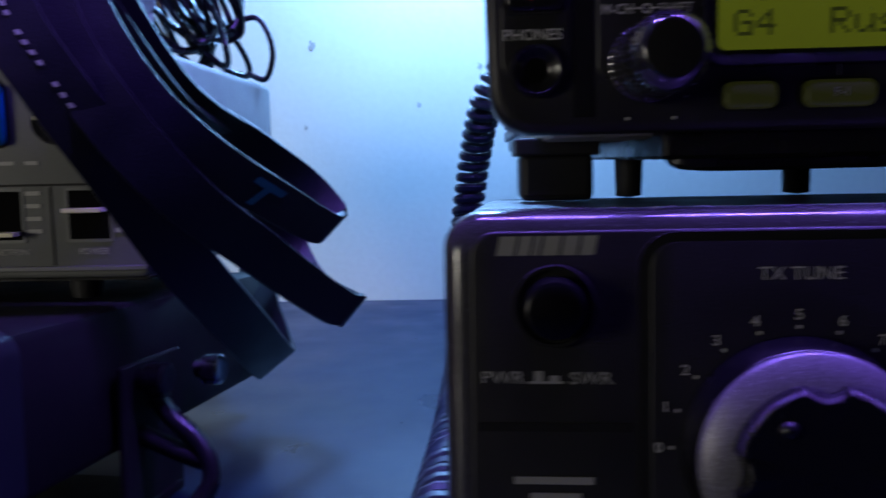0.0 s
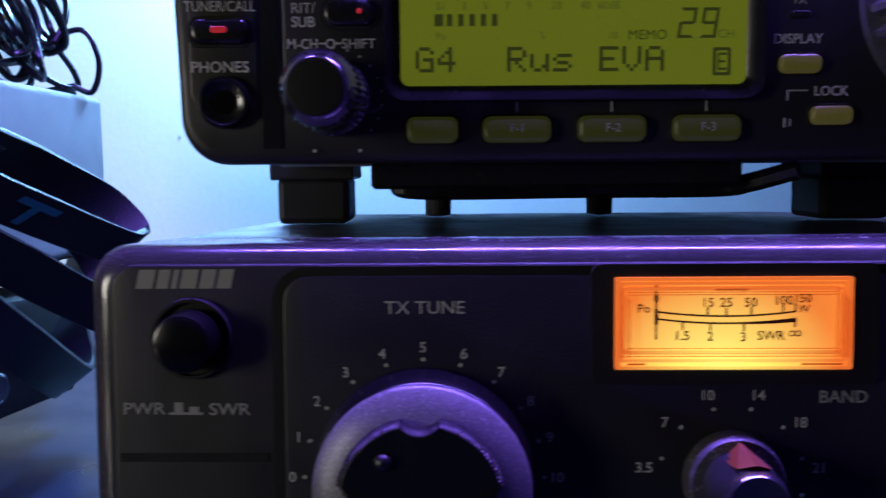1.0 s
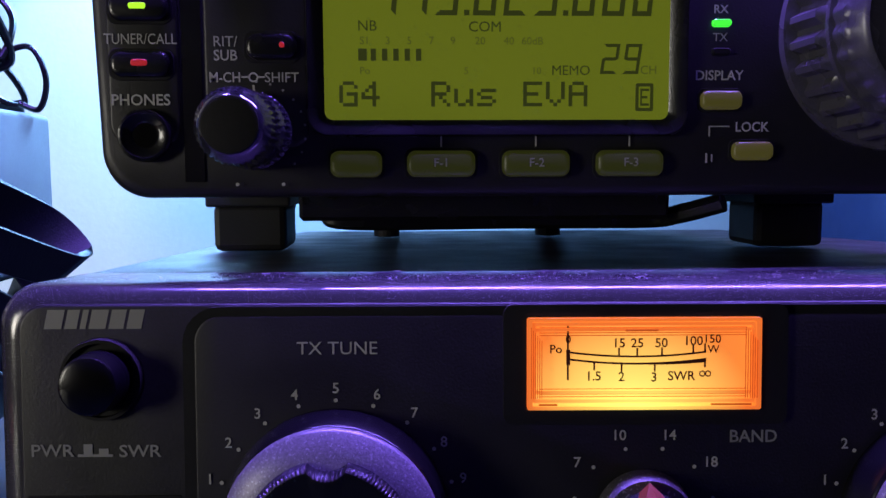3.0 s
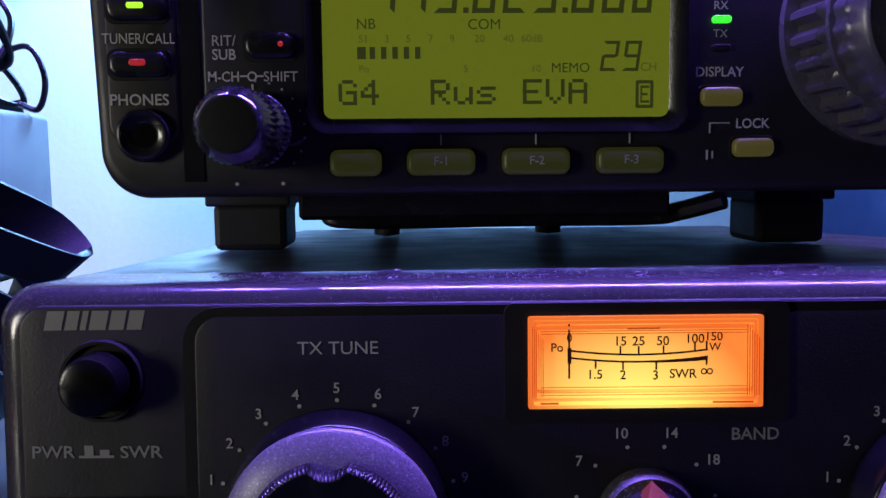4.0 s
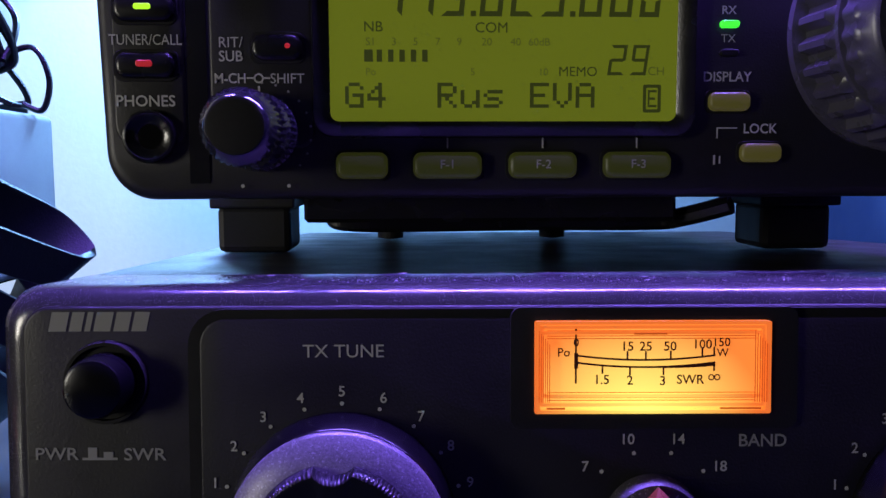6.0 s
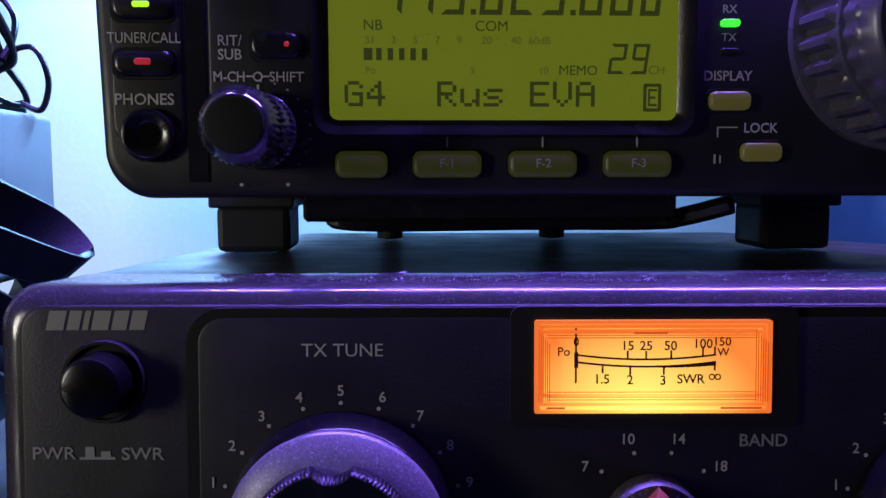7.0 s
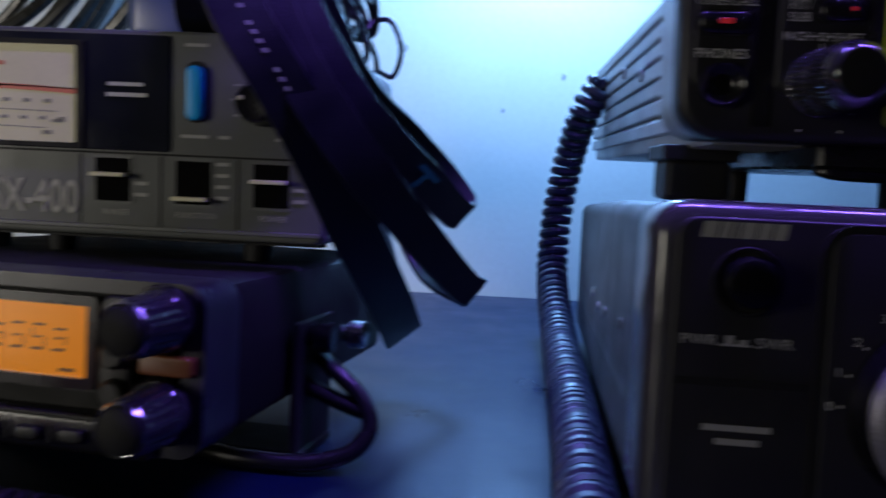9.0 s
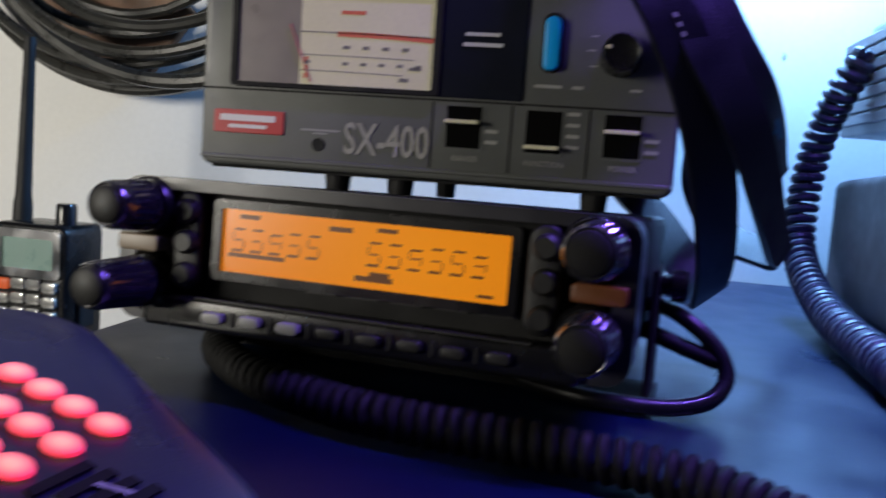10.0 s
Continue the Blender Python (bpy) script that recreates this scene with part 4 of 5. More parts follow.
part("needle", tube(bmesh.new(), [Vector((0.0385, -0.0019, 0.0905)), Vector((0.0345, -0.0019, 0.1000)), Vector((0.0310, -0.0019, 0.1085))], 0.00022, 6), M_SCALE_RED, dial)
# badge, hole, model number and the seam below the upper part
part("seam", box_bm(0.0005, SW - 0.0005, -0.0007, 0.0, 0.0868, 0.0874), M_MATT, swr)
part("lower_lip", plate(SW - 0.002, 0.0014, 0.0005, -0.0016, 0.0, SW / 2, 0.0646, 0.0003), M_METERFACE, swr)
badge = part("badge", plate(0.0246, 0.0076, 0.0006, -0.0012, 0.0, 0.0175, 0.0764, 0.0002), M_RED, swr, "small red badge")
small_bars(badge, [(0.0075, 0.0765, 0.0195, 0.0021), (0.0105, 0.0742, 0.0135, 0.0012)], -0.0014, M_WHITE, "badge_mark")
part("screw_hole", lathe_bm([(0.0, 0.0022), (0.0003, 0.0022), (0.0003, 0.0015), (0.0001, 0.0)], 20, pose(0.0420, -0.0005, 0.0704)), M_MATT, swr, smooth=True)
small_bars(swr, [(0.0360, 0.0748, 0.0130, 0.0006), (0.0400, 0.0738, 0.0050, 0.0005)], -0.0008, M_PRINT_DIM)
lettering("SX-400", 0.0648, 0.0732, 0.0100, swr, material("olive_print", (0.31, 0.31, 0.25), 0.5), -0.0009, 0.0282, bold=0.02)
small_bars(swr, [(0.0885, 0.1072, 0.0110, 0.0011), (0.0880, 0.1040, 0.0125, 0.0012)], -0.0015, M_PRINT)
# slide switches
for cx, lever, word, marks in ((0.0898, 0.0806, "RANGE", 2), (0.1150, 0.0742, "FUNCTION", 4), (0.1390, 0.0803, "POWER", 2)):
    sw = part("slide_switch", frame_bm(0.0126, 0.0146, 0.0005, 0.0112, 0.0132, 0.0003, -0.0008, 0.0, cx, 0.0790), M_METERFACE, swr, "recessed slide switch with a pale lever")
    # the slot's inner darkness is a flat black plate
    part("slot", box_bm(cx - 0.0055, cx + 0.0055, -0.00065, -0.0002, 0.0725, 0.0855), M_RECESS_SHADE, sw)
    part("lever", box_bm(cx - 0.0056, cx + 0.0050, -0.0046, -0.0006, lever - 0.0006, lever + 0.0006, bevel=0.0002, seg=1), M_CREAM, sw, "pale switch lever")
    lettering(word, cx + 0.0008, 0.0692, 0.0017, swr, M_PRINT_DIM, -0.0008)
    small_bars(swr, [(cx + 0.0068, 0.0742 + 0.0034 * i, 0.0042, 0.0011) for i in range(marks)], -0.0008, M_PRINT_DIM)
    part("panel_seam", box_bm(cx - 0.0105, cx - 0.0100, -0.0007, 0.0, 0.0655, 0.0865), M_MATT, swr)
part("blue_button", plate(0.0050, 0.0162, 0.0022, -0.0034, 0.0, 0.1156, 0.1058, 0.0008), M_BLUEKEY, swr, "bright blue upright push button", smooth=True)
part("button_well", plate(0.0064, 0.0182, 0.0028, -0.0008, 0.0, 0.1156, 0.1062, 0.0001), M_MATT, swr)
knurled_knob(0.1365, 0.1030, 0.0062, 0.0120, 14, swr, -0.0005, name="range_knob", label="small black knob with a pale index")
part("knob_index", box_bm(0.1318, 0.1336, -0.0126, -0.0100, 0.1036, 0.1048, bevel=0.0003, seg=1), M_CREAM, swr)
small_bars(swr, [(0.1110, 0.0925, 0.0085, 0.0010), (0.1225, 0.0925, 0.0035, 0.0010), (0.1120, 0.1195, 0.0070, 0.0010), (0.1272, 0.1085, 0.0022, 0.0005), (0.1262, 0.1042, 0.0026, 0.0005), (0.1272, 0.0995, 0.0024, 0.0005), (0.1400, 0.0925, 0.0035, 0.0009)], -0.0008, M_PRINT_DIM)
small_bars(swr, [(0.020, 0.1212, 0.022, 0.0010)], -0.0014, M_PRINT_DIM)
part("chassis", box_bm(0.003, SW - 0.003, 0.003, 0.127, 0.0608, 0.0618), M_MATT, swr)
for fx in (0.0460, 0.0680, 0.1320):
    for fy in (0.010, 0.092):
        drop = 0.0611 - (0.0579 - 0.0419 * (fy + 0.0530 + 0.122 * (fx - 0.033)))
        part("foot", lathe_bm([(0, 0.0046), (drop - 0.0004, 0.0040), (drop, 0)], 16, pose(fx, fy, 0.0613, 90, 0, 0)), M_RUBBER, swr)


# ---- mobile radio on its bracket ----
mobile = thing("mobile_radio", pose(-0.202, 0.1733, 0.0002, -2.4, 0, -7), "black mobile radio with a lit orange display on a bracket", "radio")
BX0, BX1, BZ0, BZ1 = -0.0290, 0.1130, 0.0185, 0.0582
BCX, BCZ = (BX0 + BX1) / 2, (BZ0 + BZ1) / 2
part("body", box_bm(BX0 + 0.002, BX1 - 0.002, 0.010, 0.150, BZ0 + 0.001, BZ1 - 0.0005, bevel=0.003), M_MATT, mobile, "black metal body", smooth=True)
part("front_shell", frame_bm(BX1 - BX0, BZ1 - BZ0, 0.006, 0.1310, 0.0315, 0.005, -0.0035, 0.014, BCX, BCZ, BCX, BCZ + 0.0008, seg=8), material("satin_blue_black_shell", (0.018, 0.018, 0.026), 0.32, grain=0.1, scale=2400, bump=0.05, mottle=0.3), mobile, "satin black front shell", smooth=True)
part("front_recess", plate(0.1320, 0.0325, 0.005, 0.0008, 0.004, BCX, BCZ + 0.0008), M_MATT, mobile)
M_ORANGE = glow("orange_backlit_display", (0.78, 0.25, 0.008), 0.92, edge=(0.62, 0.155, 0.003), centre=(0.060, 0, 0.043), reach=(0.075, 0.05, 0.05))
M_ORANGE_INK = material("brown_display_ink", (0.19, 0.060, 0.005), 0.4)
M_ORANGE_DIM = material("faint_display_ink", (0.40, 0.12, 0.008), 0.4)
odisplay = part("display", plate(0.0804, 0.0171, 0.0005, -0.0004, 0.0012, 0.0420, 0.0426), M_ORANGE, mobile, "orange backlit display")
part("display_frame", frame_bm(0.0852, 0.0220, 0.0015, 0.0804, 0.0171, 0.0005, -0.0016, 0.0006, 0.0420, 0.0426), M_BLACK, mobile, smooth=True)
# readings that cannot be made out, as bars
OY = -0.0006
small_bars(odisplay, [(0.0070, 0.0487, 0.0060, 0.0012), (0.0335, 0.0478, 0.0065, 0.0013), (0.0040, 0.0383, 0.0170, 0.0011), (0.0470, 0.0487, 0.0055, 0.0011), (0.0415, 0.0358, 0.0105, 0.0014), (0.0455, 0.0372, 0.0055, 0.0012), (0.0745, 0.0352, 0.0040, 0.0008)], OY, M_ORANGE_INK, "illegible_reading")
for gx, count in ((0.0056, 5), (0.0452, 6)):
    for i in range(count):
        cx = gx + i * 0.0056
        drop = 0.0008 * (i % 3 == 2)
        small_bars(odisplay, [(cx, 0.0456 - drop, 0.0030, 0.0006), (cx - 0.0006, 0.0398, 0.0032, 0.0007)], OY, M_ORANGE_INK, "illegible_reading")
        small_bars(odisplay, [(cx - 0.0005, 0.0430, 0.0004, 0.0020), (cx + 0.0027, 0.0407 + drop, 0.0004, 0.0020)][i % 2:] + [(cx, 0.0427, 0.0024, 0.0005)], OY, M_ORANGE_DIM, "illegible_reading")
# lower ledge with eight keys
M_KEYGREY = material("pale_grey_key", (0.30, 0.30, 0.29), 0.4, mottle=0.2)
part("ledge", prism(bmesh.new(), outline(0.121, 0.0090, 0.002, 4, 0.0415, 0.0222), -0.0060, 0.004, 0.0015), M_BLACK, mobile, "sloping lower ledge", smooth=True)
part("ledge_line", box_bm(-0.002, 0.090, -0.0063, -0.0050, 0.0262, 0.0268), M_PANEL, mobile)
for i in range(8):
    kx = 0.0043 + i * 0.0112
    part("key", plate(0.0064, 0.0032, 0.0014, -0.0078, -0.0050, kx, 0.0220 + 0.0002 * (i % 2), 0.0006), M_KEYGREY if i < 3 else M_PANEL, mobile, "small oval key", smooth=True)
    if i:
        part("key_divider", box_bm(kx - 0.0062, kx - 0.0052, -0.0066, -0.0050, 0.0200, 0.0240, bevel=0.0002, seg=1), M_PANEL, mobile)
small_bars(mobile, [(0.028 + 0.012 * i, 0.0310, 0.0085, 0.0016) for i in range(5)], -0.0003, M_PANEL)
# key pod and knobs at both ends
for px, s in ((0.0910, 1), (-0.0072, -1)):
    part("key_pod", plate(0.0085, 0.0270, 0.0040, -0.0040, 0.002, px, 0.0415, 0.0012), M_PANEL, mobile, "rounded upright key pod", smooth=True)
    for pz in (0.0495, 0.0412, 0.0325):
        part("pod_key", lathe_bm([(0, 0.0034), (0.0022, 0.0032), (0.0030, 0.0024), (0.0030, 0)], 24, pose(px + 0.0005, -0.0036, pz)), M_PANEL, mobile, smooth=True)
    kx = 0.1035 if s > 0 else -0.0208
    for kz in (0.0500, 0.0292):
        part("outer_knob", lathe_bm([(0, 0.0082), (0.0040, 0.0080), (0.0052, 0.0072), (0.0052, 0)], 36, pose(kx - s * 0.001, -0.0005, kz)), M_BLACK, mobile, smooth=True)
        depth = 0.0160 if s > 0 else (0.0150 if kz > 0.04 else 0.0200)
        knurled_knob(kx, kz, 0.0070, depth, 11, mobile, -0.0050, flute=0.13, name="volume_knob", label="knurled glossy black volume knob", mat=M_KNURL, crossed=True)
        part("knob_cap", lathe_bm([(0, 0.0052), (0.0010, 0.0048), (0.0016, 0.0036), (0.0018, 0)], 28, pose(kx, -0.0046 - depth, kz)), M_MATT if s > 0 else M_PANEL, mobile, smooth=True)
    part("end_key", plate(0.0130, 0.0046, 0.0010, -0.0055, 0.001, kx + 0.001 * s, 0.0398, 0.0006), material("translucent_tan_key", (0.16, 0.055, 0.018) if s > 0 else (0.27, 0.21, 0.15), 0.35, mottle=0.2), mobile, "translucent brown key" if s > 0 else "translucent beige key", smooth=True)
# bracket: a base on the desk and two arms with thumb screws
bracket = part("bracket", box_bm(BX0 - 0.0035, BX1 + 0.0035, 0.050, 0.075, 0.0032, 0.0052), M_MATT, mobile, "black steel mounting bracket")
for ax in (BX0 - 0.0022, BX1 + 0.0002):
    part("bracket_arm", box_bm(ax, ax + 0.002, 0.048, 0.078, 0.0040, 0.0430, bevel=0.0005, seg=1), M_MATT, bracket)
    sgn = 1 if ax > 0 else -1
    for ay, az in ((0.056, 0.0385), (0.088, 0.0345)):
        part("thumb_screw", lathe_bm([(0, 0.0030), (0.0030, 0.0030), (0.0032, 0.0048), (0.0075, 0.0046), (0.0082, 0.0036), (0.0080, 0)], 18, pose(ax + (0.002 if sgn > 0 else 0), ay, az, 0, 0, 90 * sgn)), M_CHROME if ay > 0.06 else M_BLACK, bracket, "knurled thumb screw", smooth=True)


# ---- cords ----
def cord(name, label, points, radius, mat, category="cable", steps=12, seg=10):
    return tagged(part(name, tube(bmesh.new(), smooth_path(points, steps), radius, seg), mat, smooth=True), label, category)


def curly_cord(label, points, radius, wire, pitch, mat, lead, per=14):
    """A coiled cord: the coil, and the straight lead at its far end."""
    ob = thing("curly_cord", Matrix(), label, "cable", "coiled cords")
    part("coil", tube(bmesh.new(), coil_path(smooth_path(points, 16), radius, pitch, per), wire, 8), mat, ob, smooth=True)
    part("lead", tube(bmesh.new(), smooth_path([points[0], *lead], 8), wire, 8), mat, ob, smooth=True)
    return ob


curly_cord("thick black coiled microphone cord beside the tuner", [(0.020, 0.400, 0.132), (0.012, 0.405, 0.117), (0.006, 0.418, 0.090), (0.002, 0.418, 0.060), (0.001, 0.405, 0.032), (0.002, 0.350, 0.0130), (0.001, 0.262, 0.0086), (-0.001, 0.205, 0.0086), (-0.003, 0.160, 0.0086), (-0.005, 0.090, 0.0086)], 0.0060, 0.0023, 0.0056, M_CORD, [(0.030, 0.425, 0.138), (0.050, 0.430, 0.130)])
curly_cord("black coiled microphone cord in front of the mobile radio", [(-0.205, 0.245, 0.013), (-0.217, 0.226, 0.0085), (-0.213, 0.202, 0.0062), (-0.197, 0.181, 0.0062), (-0.177, 0.166, 0.0062), (-0.152, 0.155, 0.0062), (-0.125, 0.150, 0.0062), (-0.098, 0.146, 0.0062), (-0.072, 0.136, 0.0062), (-0.048, 0.112, 0.0062)], 0.0042, 0.0015, 0.0038, M_MATT, [(-0.192, 0.262, 0.016), (-0.175, 0.270, 0.014)])
# the mobile radio's thick control cable: out of its side, round a loop and under the front
cord("control_cable", "thick black cable looping out of the mobile radio", [(-0.0870, 0.232, 0.0270), (-0.0800, 0.224, 0.0290), (-0.0720, 0.215, 0.0265), (-0.0635, 0.212, 0.0195), (-0.0605, 0.209, 0.0120), (-0.0650, 0.205, 0.0060), (-0.0760, 0.202, 0.0034), (-0.0900, 0.202, 0.0030), (-0.1050, 0.206, 0.0030), (-0.1250, 0.220, 0.0030)], 0.0025, M_CABLE)
cord("power_lead", "flat black lead beside the mobile radio", [(-0.0980, 0.240, 0.0240), (-0.0850, 0.220, 0.0222), (-0.0720, 0.214, 0.0185), (-0.0625, 0.2115, 0.0160)], 0.0026, M_RUBBER)


# ---- strap draped over the meter ----
M_STRAP = material("black_woven_strap", (0.006, 0.0065, 0.012), 0.40, spec=0.40, grain=0.3, scale=1600, bump=0.3, mottle=0.35)
M_TEAL = material("faded_teal_print", (0.01, 0.14, 0.14), 0.5)
strap = thing("strap", Matrix(), "black webbing strap hanging in loops over the meter", "strap")
ACROSS = [(0.93, 0.30, 0.20), (0.90, 0.34, 0.26), (0.82, 0.36, 0.42), (0.76, 0.30, 0.56), (0.74, 0.25, 0.60), (0.76, 0.30, 0.56), (0.90, 0.30, 0.30), (0.95, 0.20, 0.20)]
EDGEWISE = [(0.93, 0.30, 0.20), (0.90, 0.36, 0.24), (0.70, 0.55, 0.45), (0.50, 0.68, 0.54), (0.46, 0.70, 0.54), (0.56, 0.62, 0.54), (0.85, 0.40, 0.33), (0.95, 0.20, 0.20)]
# three loops, each a front run, a fold and a run behind it: the lowest, the middle and the upper one
LOOPS = (
    [(-0.1030, 0.2010, 0.142), (-0.0970, 0.1950, 0.126), (-0.0860, 0.1950, 0.1085), (-0.0765, 0.2030, 0.0900), (-0.0680, 0.2200, 0.0660), (-0.0615, 0.2480, 0.0425), (-0.0595, 0.2680, 0.0285), (-0.0600, 0.2760, 0.0262), (-0.0630, 0.2840, 0.0285), (-0.0700, 0.2960, 0.0400), (-0.0790, 0.3260, 0.0520), (-0.0920, 0.3680, 0.0660), (-0.0980, 0.3690, 0.100), (-0.1000, 0.3640, 0.130)],
    [(-0.0960, 0.2050, 0.146), (-0.0890, 0.1995, 0.1240), (-0.0760, 0.1990, 0.1030), (-0.0630, 0.2080, 0.0840), (-0.0530, 0.2300, 0.0690), (-0.0450, 0.2510, 0.0560), (-0.0375, 0.2710, 0.0448), (-0.0345, 0.2780, 0.0430), (-0.0375, 0.2850, 0.0420), (-0.0530, 0.3010, 0.0480), (-0.0640, 0.3040, 0.0680), (-0.0660, 0.2660, 0.0930), (-0.0740, 0.2220, 0.1080), (-0.0940, 0.2080, 0.146)],
    [(-0.0925, 0.2090, 0.150), (-0.0840, 0.2040, 0.1280), (-0.0720, 0.2040, 0.1080), (-0.0605, 0.2140, 0.0940), (-0.0510, 0.2370, 0.0830), (-0.0425, 0.2660, 0.0720), (-0.0400, 0.2740, 0.0705), (-0.0405, 0.2800, 0.0730), (-0.0500, 0.2760, 0.0850), (-0.0610, 0.2520, 0.0980), (-0.0740, 0.2250, 0.1130), (-0.0910, 0.2110, 0.150)],
)
WEB = 0.0152
paths = [smooth_path(pts, 8) for pts in LOOPS]
for path, turned in zip(paths, (ACROSS, EDGEWISE, EDGEWISE)):
    part("strap_loop", ribbon(bmesh.new(), path, turned, WEB if turned is ACROSS else WEB * 0.98, 0.0024), M_STRAP, strap, smooth=True)
part("strap_top", ribbon(bmesh.new(), smooth_path([(-0.101, 0.203, 0.140), (-0.106, 0.207, 0.148), (-0.111, 0.220, 0.1425), (-0.114, 0.232, 0.1275), (-0.116, 0.260, 0.1256)], 8), [(0.9, 0.4, 0.1), (0.95, 0.2, 0.0)], WEB * 1.7, 0.0040), M_STRAP, strap, smooth=True)


def strap_frame(path, turned, f, spread):
    """A point on the strap's outer face at the share f of its length, with its tangent, width and outward directions."""
    i = min(int(f * (len(path) - 1)), len(path) - 2)
    tan = (path[i + 1] - path[i]).normalized()
    g = f * (len(turned) - 1)
    k = min(int(g), len(turned) - 2)
    w = Vector(turned[k]).lerp(Vector(turned[k + 1]), g - k)
    w = w.normalized()
    h = tan.cross(w).normalized()
    if h.y > 0:
        h = -h
    return path[i].lerp(path[i + 1], f * (len(path) - 1) - i) + w * spread + h * 0.0016, tan, w


def strap_bar(path, turned, f, spread, along, wide, mat, name):
    c, tan, w = strap_frame(path, turned, f, spread)
    bm = bmesh.new()
    bm.faces.new([bm.verts.new(c + tan * a * along / 2 + w * b * wide / 2) for a, b in ((-1, -1), (1, -1), (1, 1), (-1, 1))])
    part(name, bm, mat, strap)


# small illegible print on the front strand, and a plain two-bar mark on the rear loop
for i in range(13):
    if i not in (4, 9):
        strap_bar(paths[0], ACROSS, 0.050 + i * 0.0098, 0.0008, 0.0013, 0.0012, M_PRINT_DIM, "illegible_print")
strap_bar(paths[2], EDGEWISE, 0.355, 0.0030, 0.0140, 0.0026, M_TEAL, "printed_mark")
strap_bar(paths[2], EDGEWISE, 0.355, -0.0018, 0.0028, 0.0070, M_TEAL, "printed_mark")


# ---- cable bundle on the meter ----
bundle = thing("earphone_cable", Matrix(), "tangled bundle of thin black cable on the meter", "cable")
rng = random.Random(4)
for k in range(14):
    pts = []
    a0 = rng.uniform(0, 6.28)
    cx, cy, cz = -0.104 + rng.uniform(-0.009, 0.009), 0.332 + rng.uniform(-0.012, 0.015), 0.152 + rng.uniform(-0.006, 0.008)
    rx, rz = rng.uniform(0.005, 0.012), rng.uniform(0.016, 0.027)
    tilt = rng.uniform(0.45, 0.95)
    for i in range(11):
        a = a0 + 2 * math.pi * i / 10
        x, z = rx * math.cos(a), rz * math.sin(a)
        pts.append((cx + x * math.cos(tilt) + z * math.sin(tilt) * 0.7, cy + 0.006 * math.sin(2 * a + k), max(0.1262, cz - z * math.cos(tilt) + x * math.sin(tilt))))
    part("cable_loop", tube(bmesh.new(), smooth_path(pts, 6), 0.0013, 7), M_CABLE, bundle, smooth=True)
part("cable_tail", tube(bmesh.new(), smooth_path([(-0.092, 0.340, 0.145), (-0.080, 0.345, 0.150), (-0.074, 0.345, 0.138), (-0.077, 0.345, 0.126), (-0.084, 0.343, 0.128)], 8), 0.0012, 7), M_CABLE, bundle, smooth=True)
part("cable_tie", tube(bmesh.new(), smooth_path([(-0.124, 0.322, 0.162), (-0.115, 0.316, 0.155), (-0.113, 0.316, 0.143), (-0.119, 0.322, 0.132), (-0.126, 0.328, 0.128)], 8), 0.0022, 8), M_WHITE, bundle, "white cable tie", smooth=True)
adaptor = thing("plug_adaptor", Matrix(), "dark blue plastic adaptor lying on the meter", "adaptor")
part("housing", box_bm(-0.160, -0.124, 0.262, 0.328, 0.1245, 0.1500, bevel=0.006, seg=4), material("navy_plastic", (0.05, 0.08, 0.19), 0.35, mottle=0.3), adaptor, smooth=True)
part("barrel", lathe_bm([(0, 0.009), (0.016, 0.009), (0.020, 0.007), (0.020, 0)], 28, pose(-0.124, 0.300, 0.150, 0, 0, 70)), M_METERCASE, adaptor, smooth=True)


# ---- handheld radio beside the desk ----
M_SILVER = material("silver_plastic", (0.80, 0.80, 0.78), 0.16, metal=0.8, mottle=0.15)
hand_radio = thing("handheld_radio", pose(-0.434, 0.400, 0.010, 0, 0, -3), "small black handheld radio with a shiny keypad and stub antenna", "radio")
hx, hz0, hz1 = 0.026, -0.108, 0.003
part("body", prism(bmesh.new(), outline(2 * hx, hz1 - hz0, 0.006, 5, 0, (hz0 + hz1) / 2), 0.0, 0.033, 0.003), M_BLACK, hand_radio, "black moulded body", smooth=True)
part("chrome_frame", frame_bm(0.046, 0.029, 0.003, 0.036, 0.0185, 0.0015, -0.0016, 0.001, 0, -0.0150), M_CHROME, hand_radio, "bright frame round the display", smooth=True)
part("display", plate(0.0365, 0.019, 0.0015, -0.0006, 0.001, 0, -0.0150), material("grey_green_lcd", (0.22, 0.33, 0.30), 0.3, mottle=0.15), hand_radio, "unlit grey-green display")
part("keypad_plate", plate(0.044, 0.066, 0.003, -0.0010, 0.001, 0, -0.063, 0.0004), M_BLACK, hand_radio)
for r in range(6):
    for c in range(4):
        mat = M_SILVER if r < 4 else M_KEYGREY
        if c == 0 and r == 0:
            mat = glow("orange_key", (0.9, 0.16, 0.05), 0.35)
        elif c == 0 and r == 3:
            mat = material("blue_key", (0.05, 0.25, 0.6), 0.35)
        part("key", plate(0.0098 if r < 4 else 0.0060, 0.0068 if r < 4 else 0.0038, 0.0022, -0.0034, -0.0008, -0.0165 + 0.011 * c, -0.0345 - 0.0088 * r + (0.0010 if c in (1, 2) else 0), 0.0009), mat, hand_radio, smooth=True)
part("top_knob", lathe_bm([(0, 0.0062), (0.012, 0.0060), (0.0135, 0.0052), (0.0135, 0)], 24, pose(0.0150, 0.014, 0.002, -90, 0, 0)), M_BLACK, hand_radio, "ribbed volume knob", smooth=True)
part("side_grip", box_bm(0.0255, 0.0290, 0.010, 0.024, -0.060, -0.020, bevel=0.0015), M_RUBBER, hand_radio)
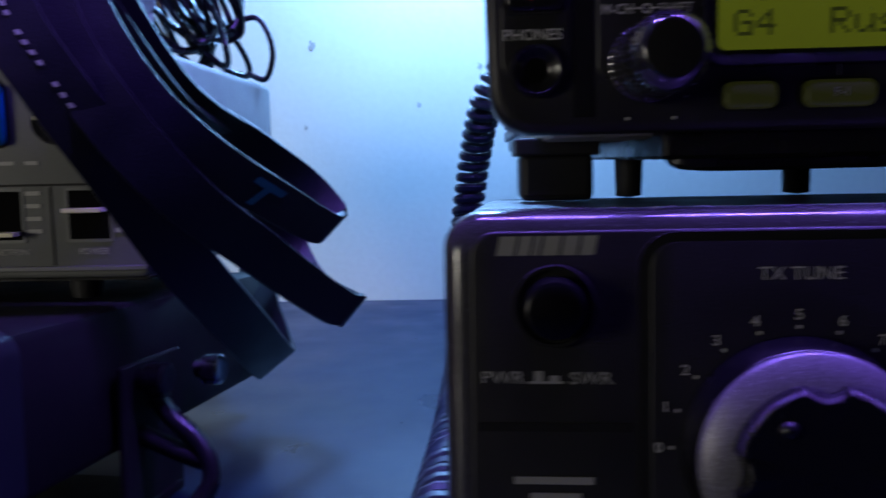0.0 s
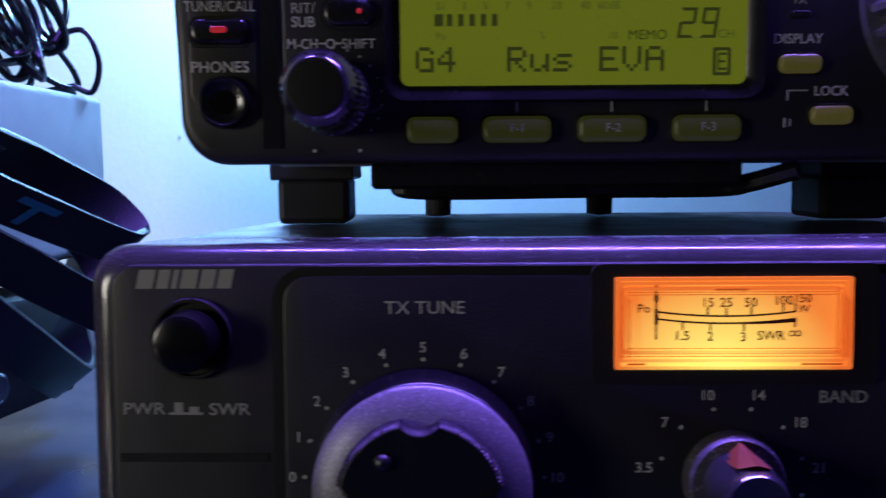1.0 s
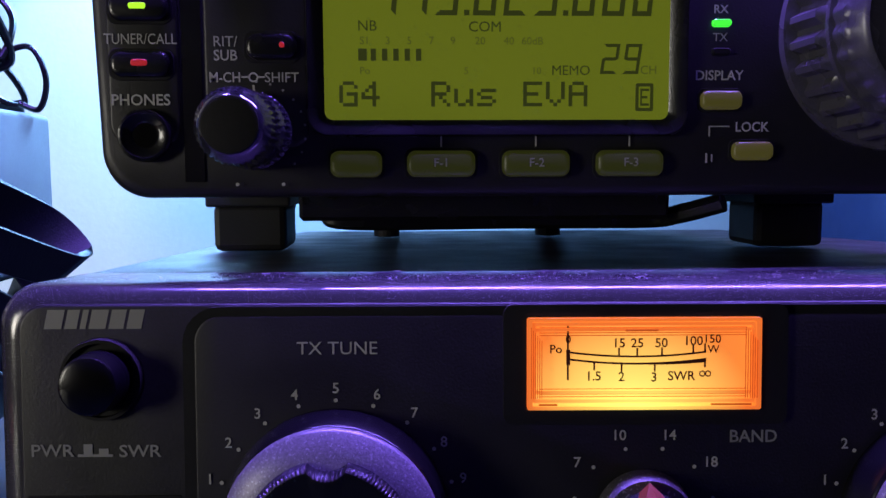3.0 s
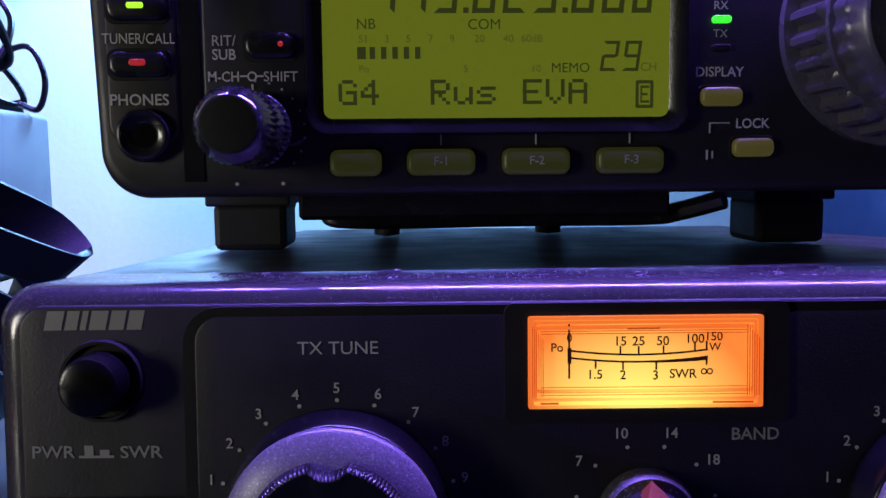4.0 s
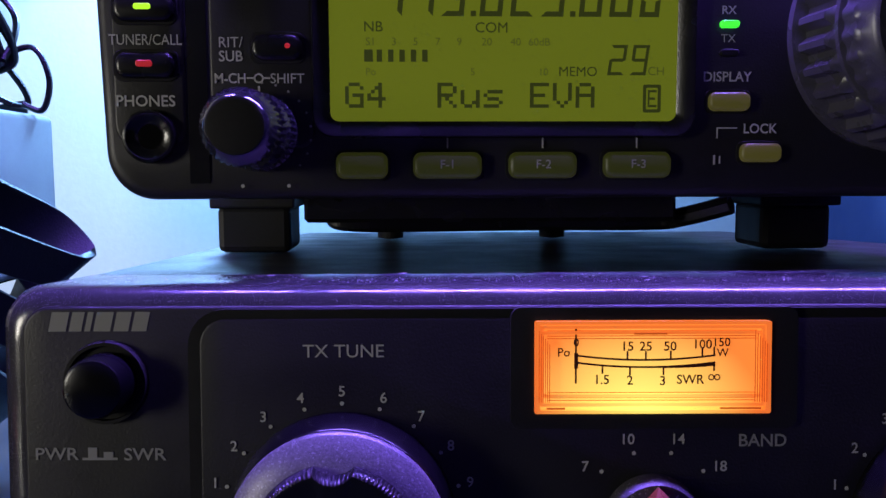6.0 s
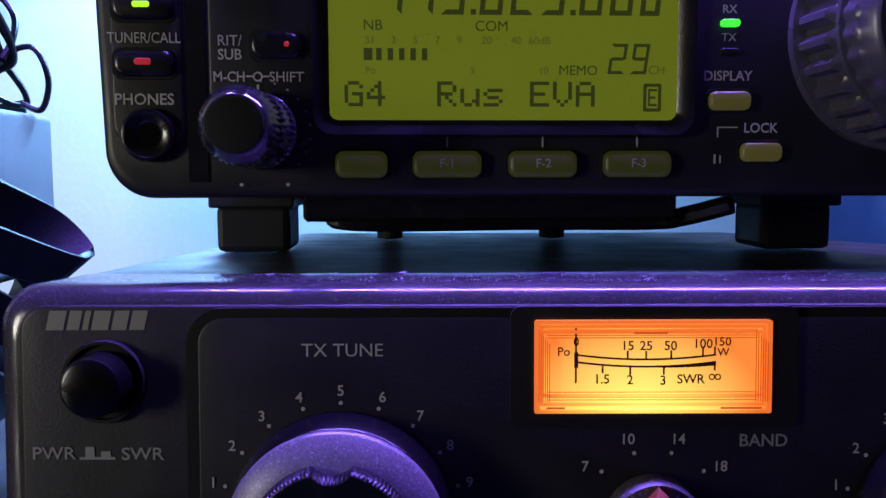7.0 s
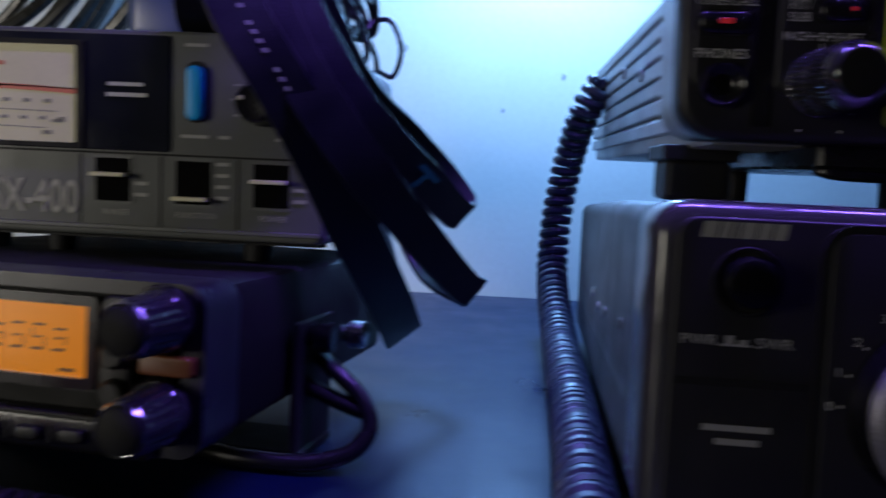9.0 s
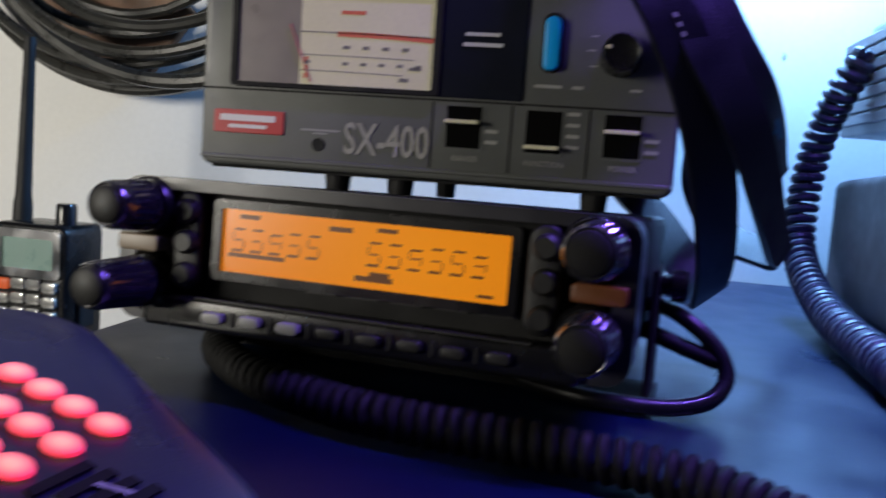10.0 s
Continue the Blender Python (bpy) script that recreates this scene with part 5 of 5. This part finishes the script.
part("antenna", lathe_bm([(0, 0.0058), (0.012, 0.0056), (0.016, 0.0048), (0.100, 0.0034), (0.110, 0.0036), (0.1125, 0.003), (0.1125, 0)], 20, pose(-0.0185, 0.016, 0.002, -90, 2, 0)), M_RUBBER, hand_radio, "flexible black stub antenna", smooth=True)
cradle = tagged(part("charging_cradle", box_bm(-0.472, -0.396, 0.385, 0.450, -0.1248, -0.0985, bevel=0.004), M_BLACK, smooth=True), "black charging cradle under the handheld radio", "charger")


# ---- hand microphone with glowing keys ----
FACE = pose(-0.1788, 0.0902, 0.0198, 8, 9.5, -18)
mic = thing("hand_microphone", FACE, "dark hand microphone with glowing red keys on the desk", "microphone")
M_REDKEY = glow("red_backlit_key", (1.0, 0.42, 0.33), 1.15, edge=(1.0, 0.006, 0.06), centre=(0, 0, 0.0008), reach=(0.0041, 0.0029, 0.02), rough=0.6, full=0.75)
M_MIC = material("satin_navy_black_shell", (0.020, 0.022, 0.052), 0.30, grain=0.2, scale=1600, bump=0.12, mottle=0.3)


def mic_shell():
    """A rounded shell: its face on the tilted plane, its underside flat on the desk."""
    bm = bmesh.new()
    back = FACE.inverted()
    turn = Matrix.Rotation(radians(-16), 3, "Z")
    rings = []
    for inset, depth in ((0.010, 0.0), (0.004, -0.0004), (0.0012, -0.0022), (0.0, -0.0050), (0.001, -0.0085)):
        ring = []
        for x, y in outline(0.112 - 2 * inset, 0.062 - 2 * inset, 0.026 - inset, 10):
            q = turn @ Vector((x, y, 0))
            ring.append(bm.verts.new((q.x - 0.012, q.y - 0.0135, depth - 0.0006)))
        rings.append(ring)
    low = []
    for v in rings[-1]:
        w = FACE @ v.co
        w.z = 0.0004
        low.append(bm.verts.new(back @ w))
    rings.append(low)
    for a, b in zip(rings, rings[1:]):
        for i in range(len(a)):
            j = (i + 1) % len(a)
            bm.faces.new((a[i], a[j], b[j], b[i]))
    bm.faces.new(rings[0])
    bm.faces.new(rings[-1])
    return bm


part("shell", mic_shell(), M_MIC, mic, "satin dark shell", smooth=True)
kb = bmesh.new()
n = 24
rings = []
for d, s in ((0.0, 1.06), (0.0006, 1.02), (0.0008, 0.92), (0.0009, 0.0)):
    rings.append([kb.verts.new((0.00385 * s * math.cos(2 * math.pi * i / n), 0.0027 * s * math.sin(2 * math.pi * i / n), d)) for i in range(n)])
for a, b in zip(rings, rings[1:]):
    for i in range(n):
        kb.faces.new((a[i], a[(i + 1) % n], b[(i + 1) % n], b[i]))
bmesh.ops.remove_doubles(kb, verts=kb.verts[:], dist=1e-6)
first = part("lit_key", kb, M_REDKEY, mic, "glowing red oval key", smooth=True)
for i in range(4):
    for j in range(4):
        if (i, j) == (3, 0):
            continue
        k = new("lit_key", first.data)
        k.parent = mic
        k.matrix_basis = pose((i - 3) * 0.0085, -j * 0.0085, 0)
for bx, by, bw in ((0.0120, -0.0120, 0.0060), (0.0110, -0.0235, 0.0075), (0.0255, -0.0100, 0.0045)):
    bm = bmesh.new()
    bm.faces.new([bm.verts.new(v) for v in ((bx, by, 0.0002), (bx + bw, by + 0.002, 0.0002), (bx + bw, by + 0.0032, 0.0002), (bx, by + 0.0012, 0.0002))])
    part("illegible_print", bm, M_PRINT_DIM, mic)
for g in range(4):
    part("grille_slot", box_bm(0.0060 + 0.0040 * g, 0.0082 + 0.0040 * g, -0.0190 + 0.0022 * g, -0.0085 + 0.0010 * g, -0.0004, 0.0001), M_MATT, mic)


# ---- coax hanging on the wall ----
coax = thing("coax_coil", Matrix(), "loose coil of black coaxial cable hanging on the wall", "cable")
M_COAX = material("grey_black_coax", (0.030, 0.030, 0.028), 0.30, grain=0.2, scale=600, mottle=0.4)
rng = random.Random(11)
for k in range(9):
    r = (0.150, 0.145, 0.134, 0.121, 0.113, 0.100, 0.147, 0.129, 0.109)[k]
    cx, cz = -0.440 + rng.uniform(-0.014, 0.014) + (0.045 if k > 5 else 0), 0.252 + rng.uniform(-0.005, 0.007)
    y = 0.505 + rng.uniform(-0.012, 0.020)
    if k > 5:
        y -= 0.02
    pts = []
    for i in range(25):
        a = 2 * math.pi * i / 24 + k
        pts.append((cx + r * 1.10 * math.cos(a), y + 0.008 * math.sin(a * 2 + k), cz + r * math.sin(a)))
    part("cable_turn", tube(bmesh.new(), smooth_path(pts, 5), 0.0040 if k % 3 else 0.0052, 9), M_COAX, coax, smooth=True)
part("wall_hook", tube(bmesh.new(), smooth_path([(-0.42, 0.5495, 0.372), (-0.42, 0.520, 0.370), (-0.42, 0.470, 0.372), (-0.42, 0.462, 0.384)], 6), 0.003, 8), M_CHROME, coax)
plaque = tagged(part("wooden_board", box_bm(-0.060, 0.060, -0.004, 0.004, -0.040, 0.040, bevel=0.002), material("brown_wood", (0.16, 0.075, 0.035), 0.55, grain=0.2, scale=120, bump=0.1, mottle=0.35), matrix=pose(-0.478, 0.5445, 0.168, 0, 38, 0)), "small brown wooden board behind the coiled cable", "board")

# dark marks left on the plaster
for mx, mz, mr in ((-0.099, 0.168, 0.0032), (-0.030, 0.128, 0.0018), (0.010, 0.152, 0.0022), (-0.105, 0.115, 0.0016)):
    bm = bmesh.new()
    bm.faces.new([bm.verts.new((mx + mr * (0.6 + 0.4 * math.sin(i * 2.3)) * math.cos(i * 0.628), WALL_Y - 0.0003, mz + mr * (0.9 + 0.5 * math.cos(i * 1.7)) * math.sin(i * 0.628))) for i in range(10)])
    tagged(part("wall_scuff", bm, material("grey_scuff", (0.42, 0.42, 0.42), 0.9)), "small grey scuff mark on the plaster", "mark", "", "structure")
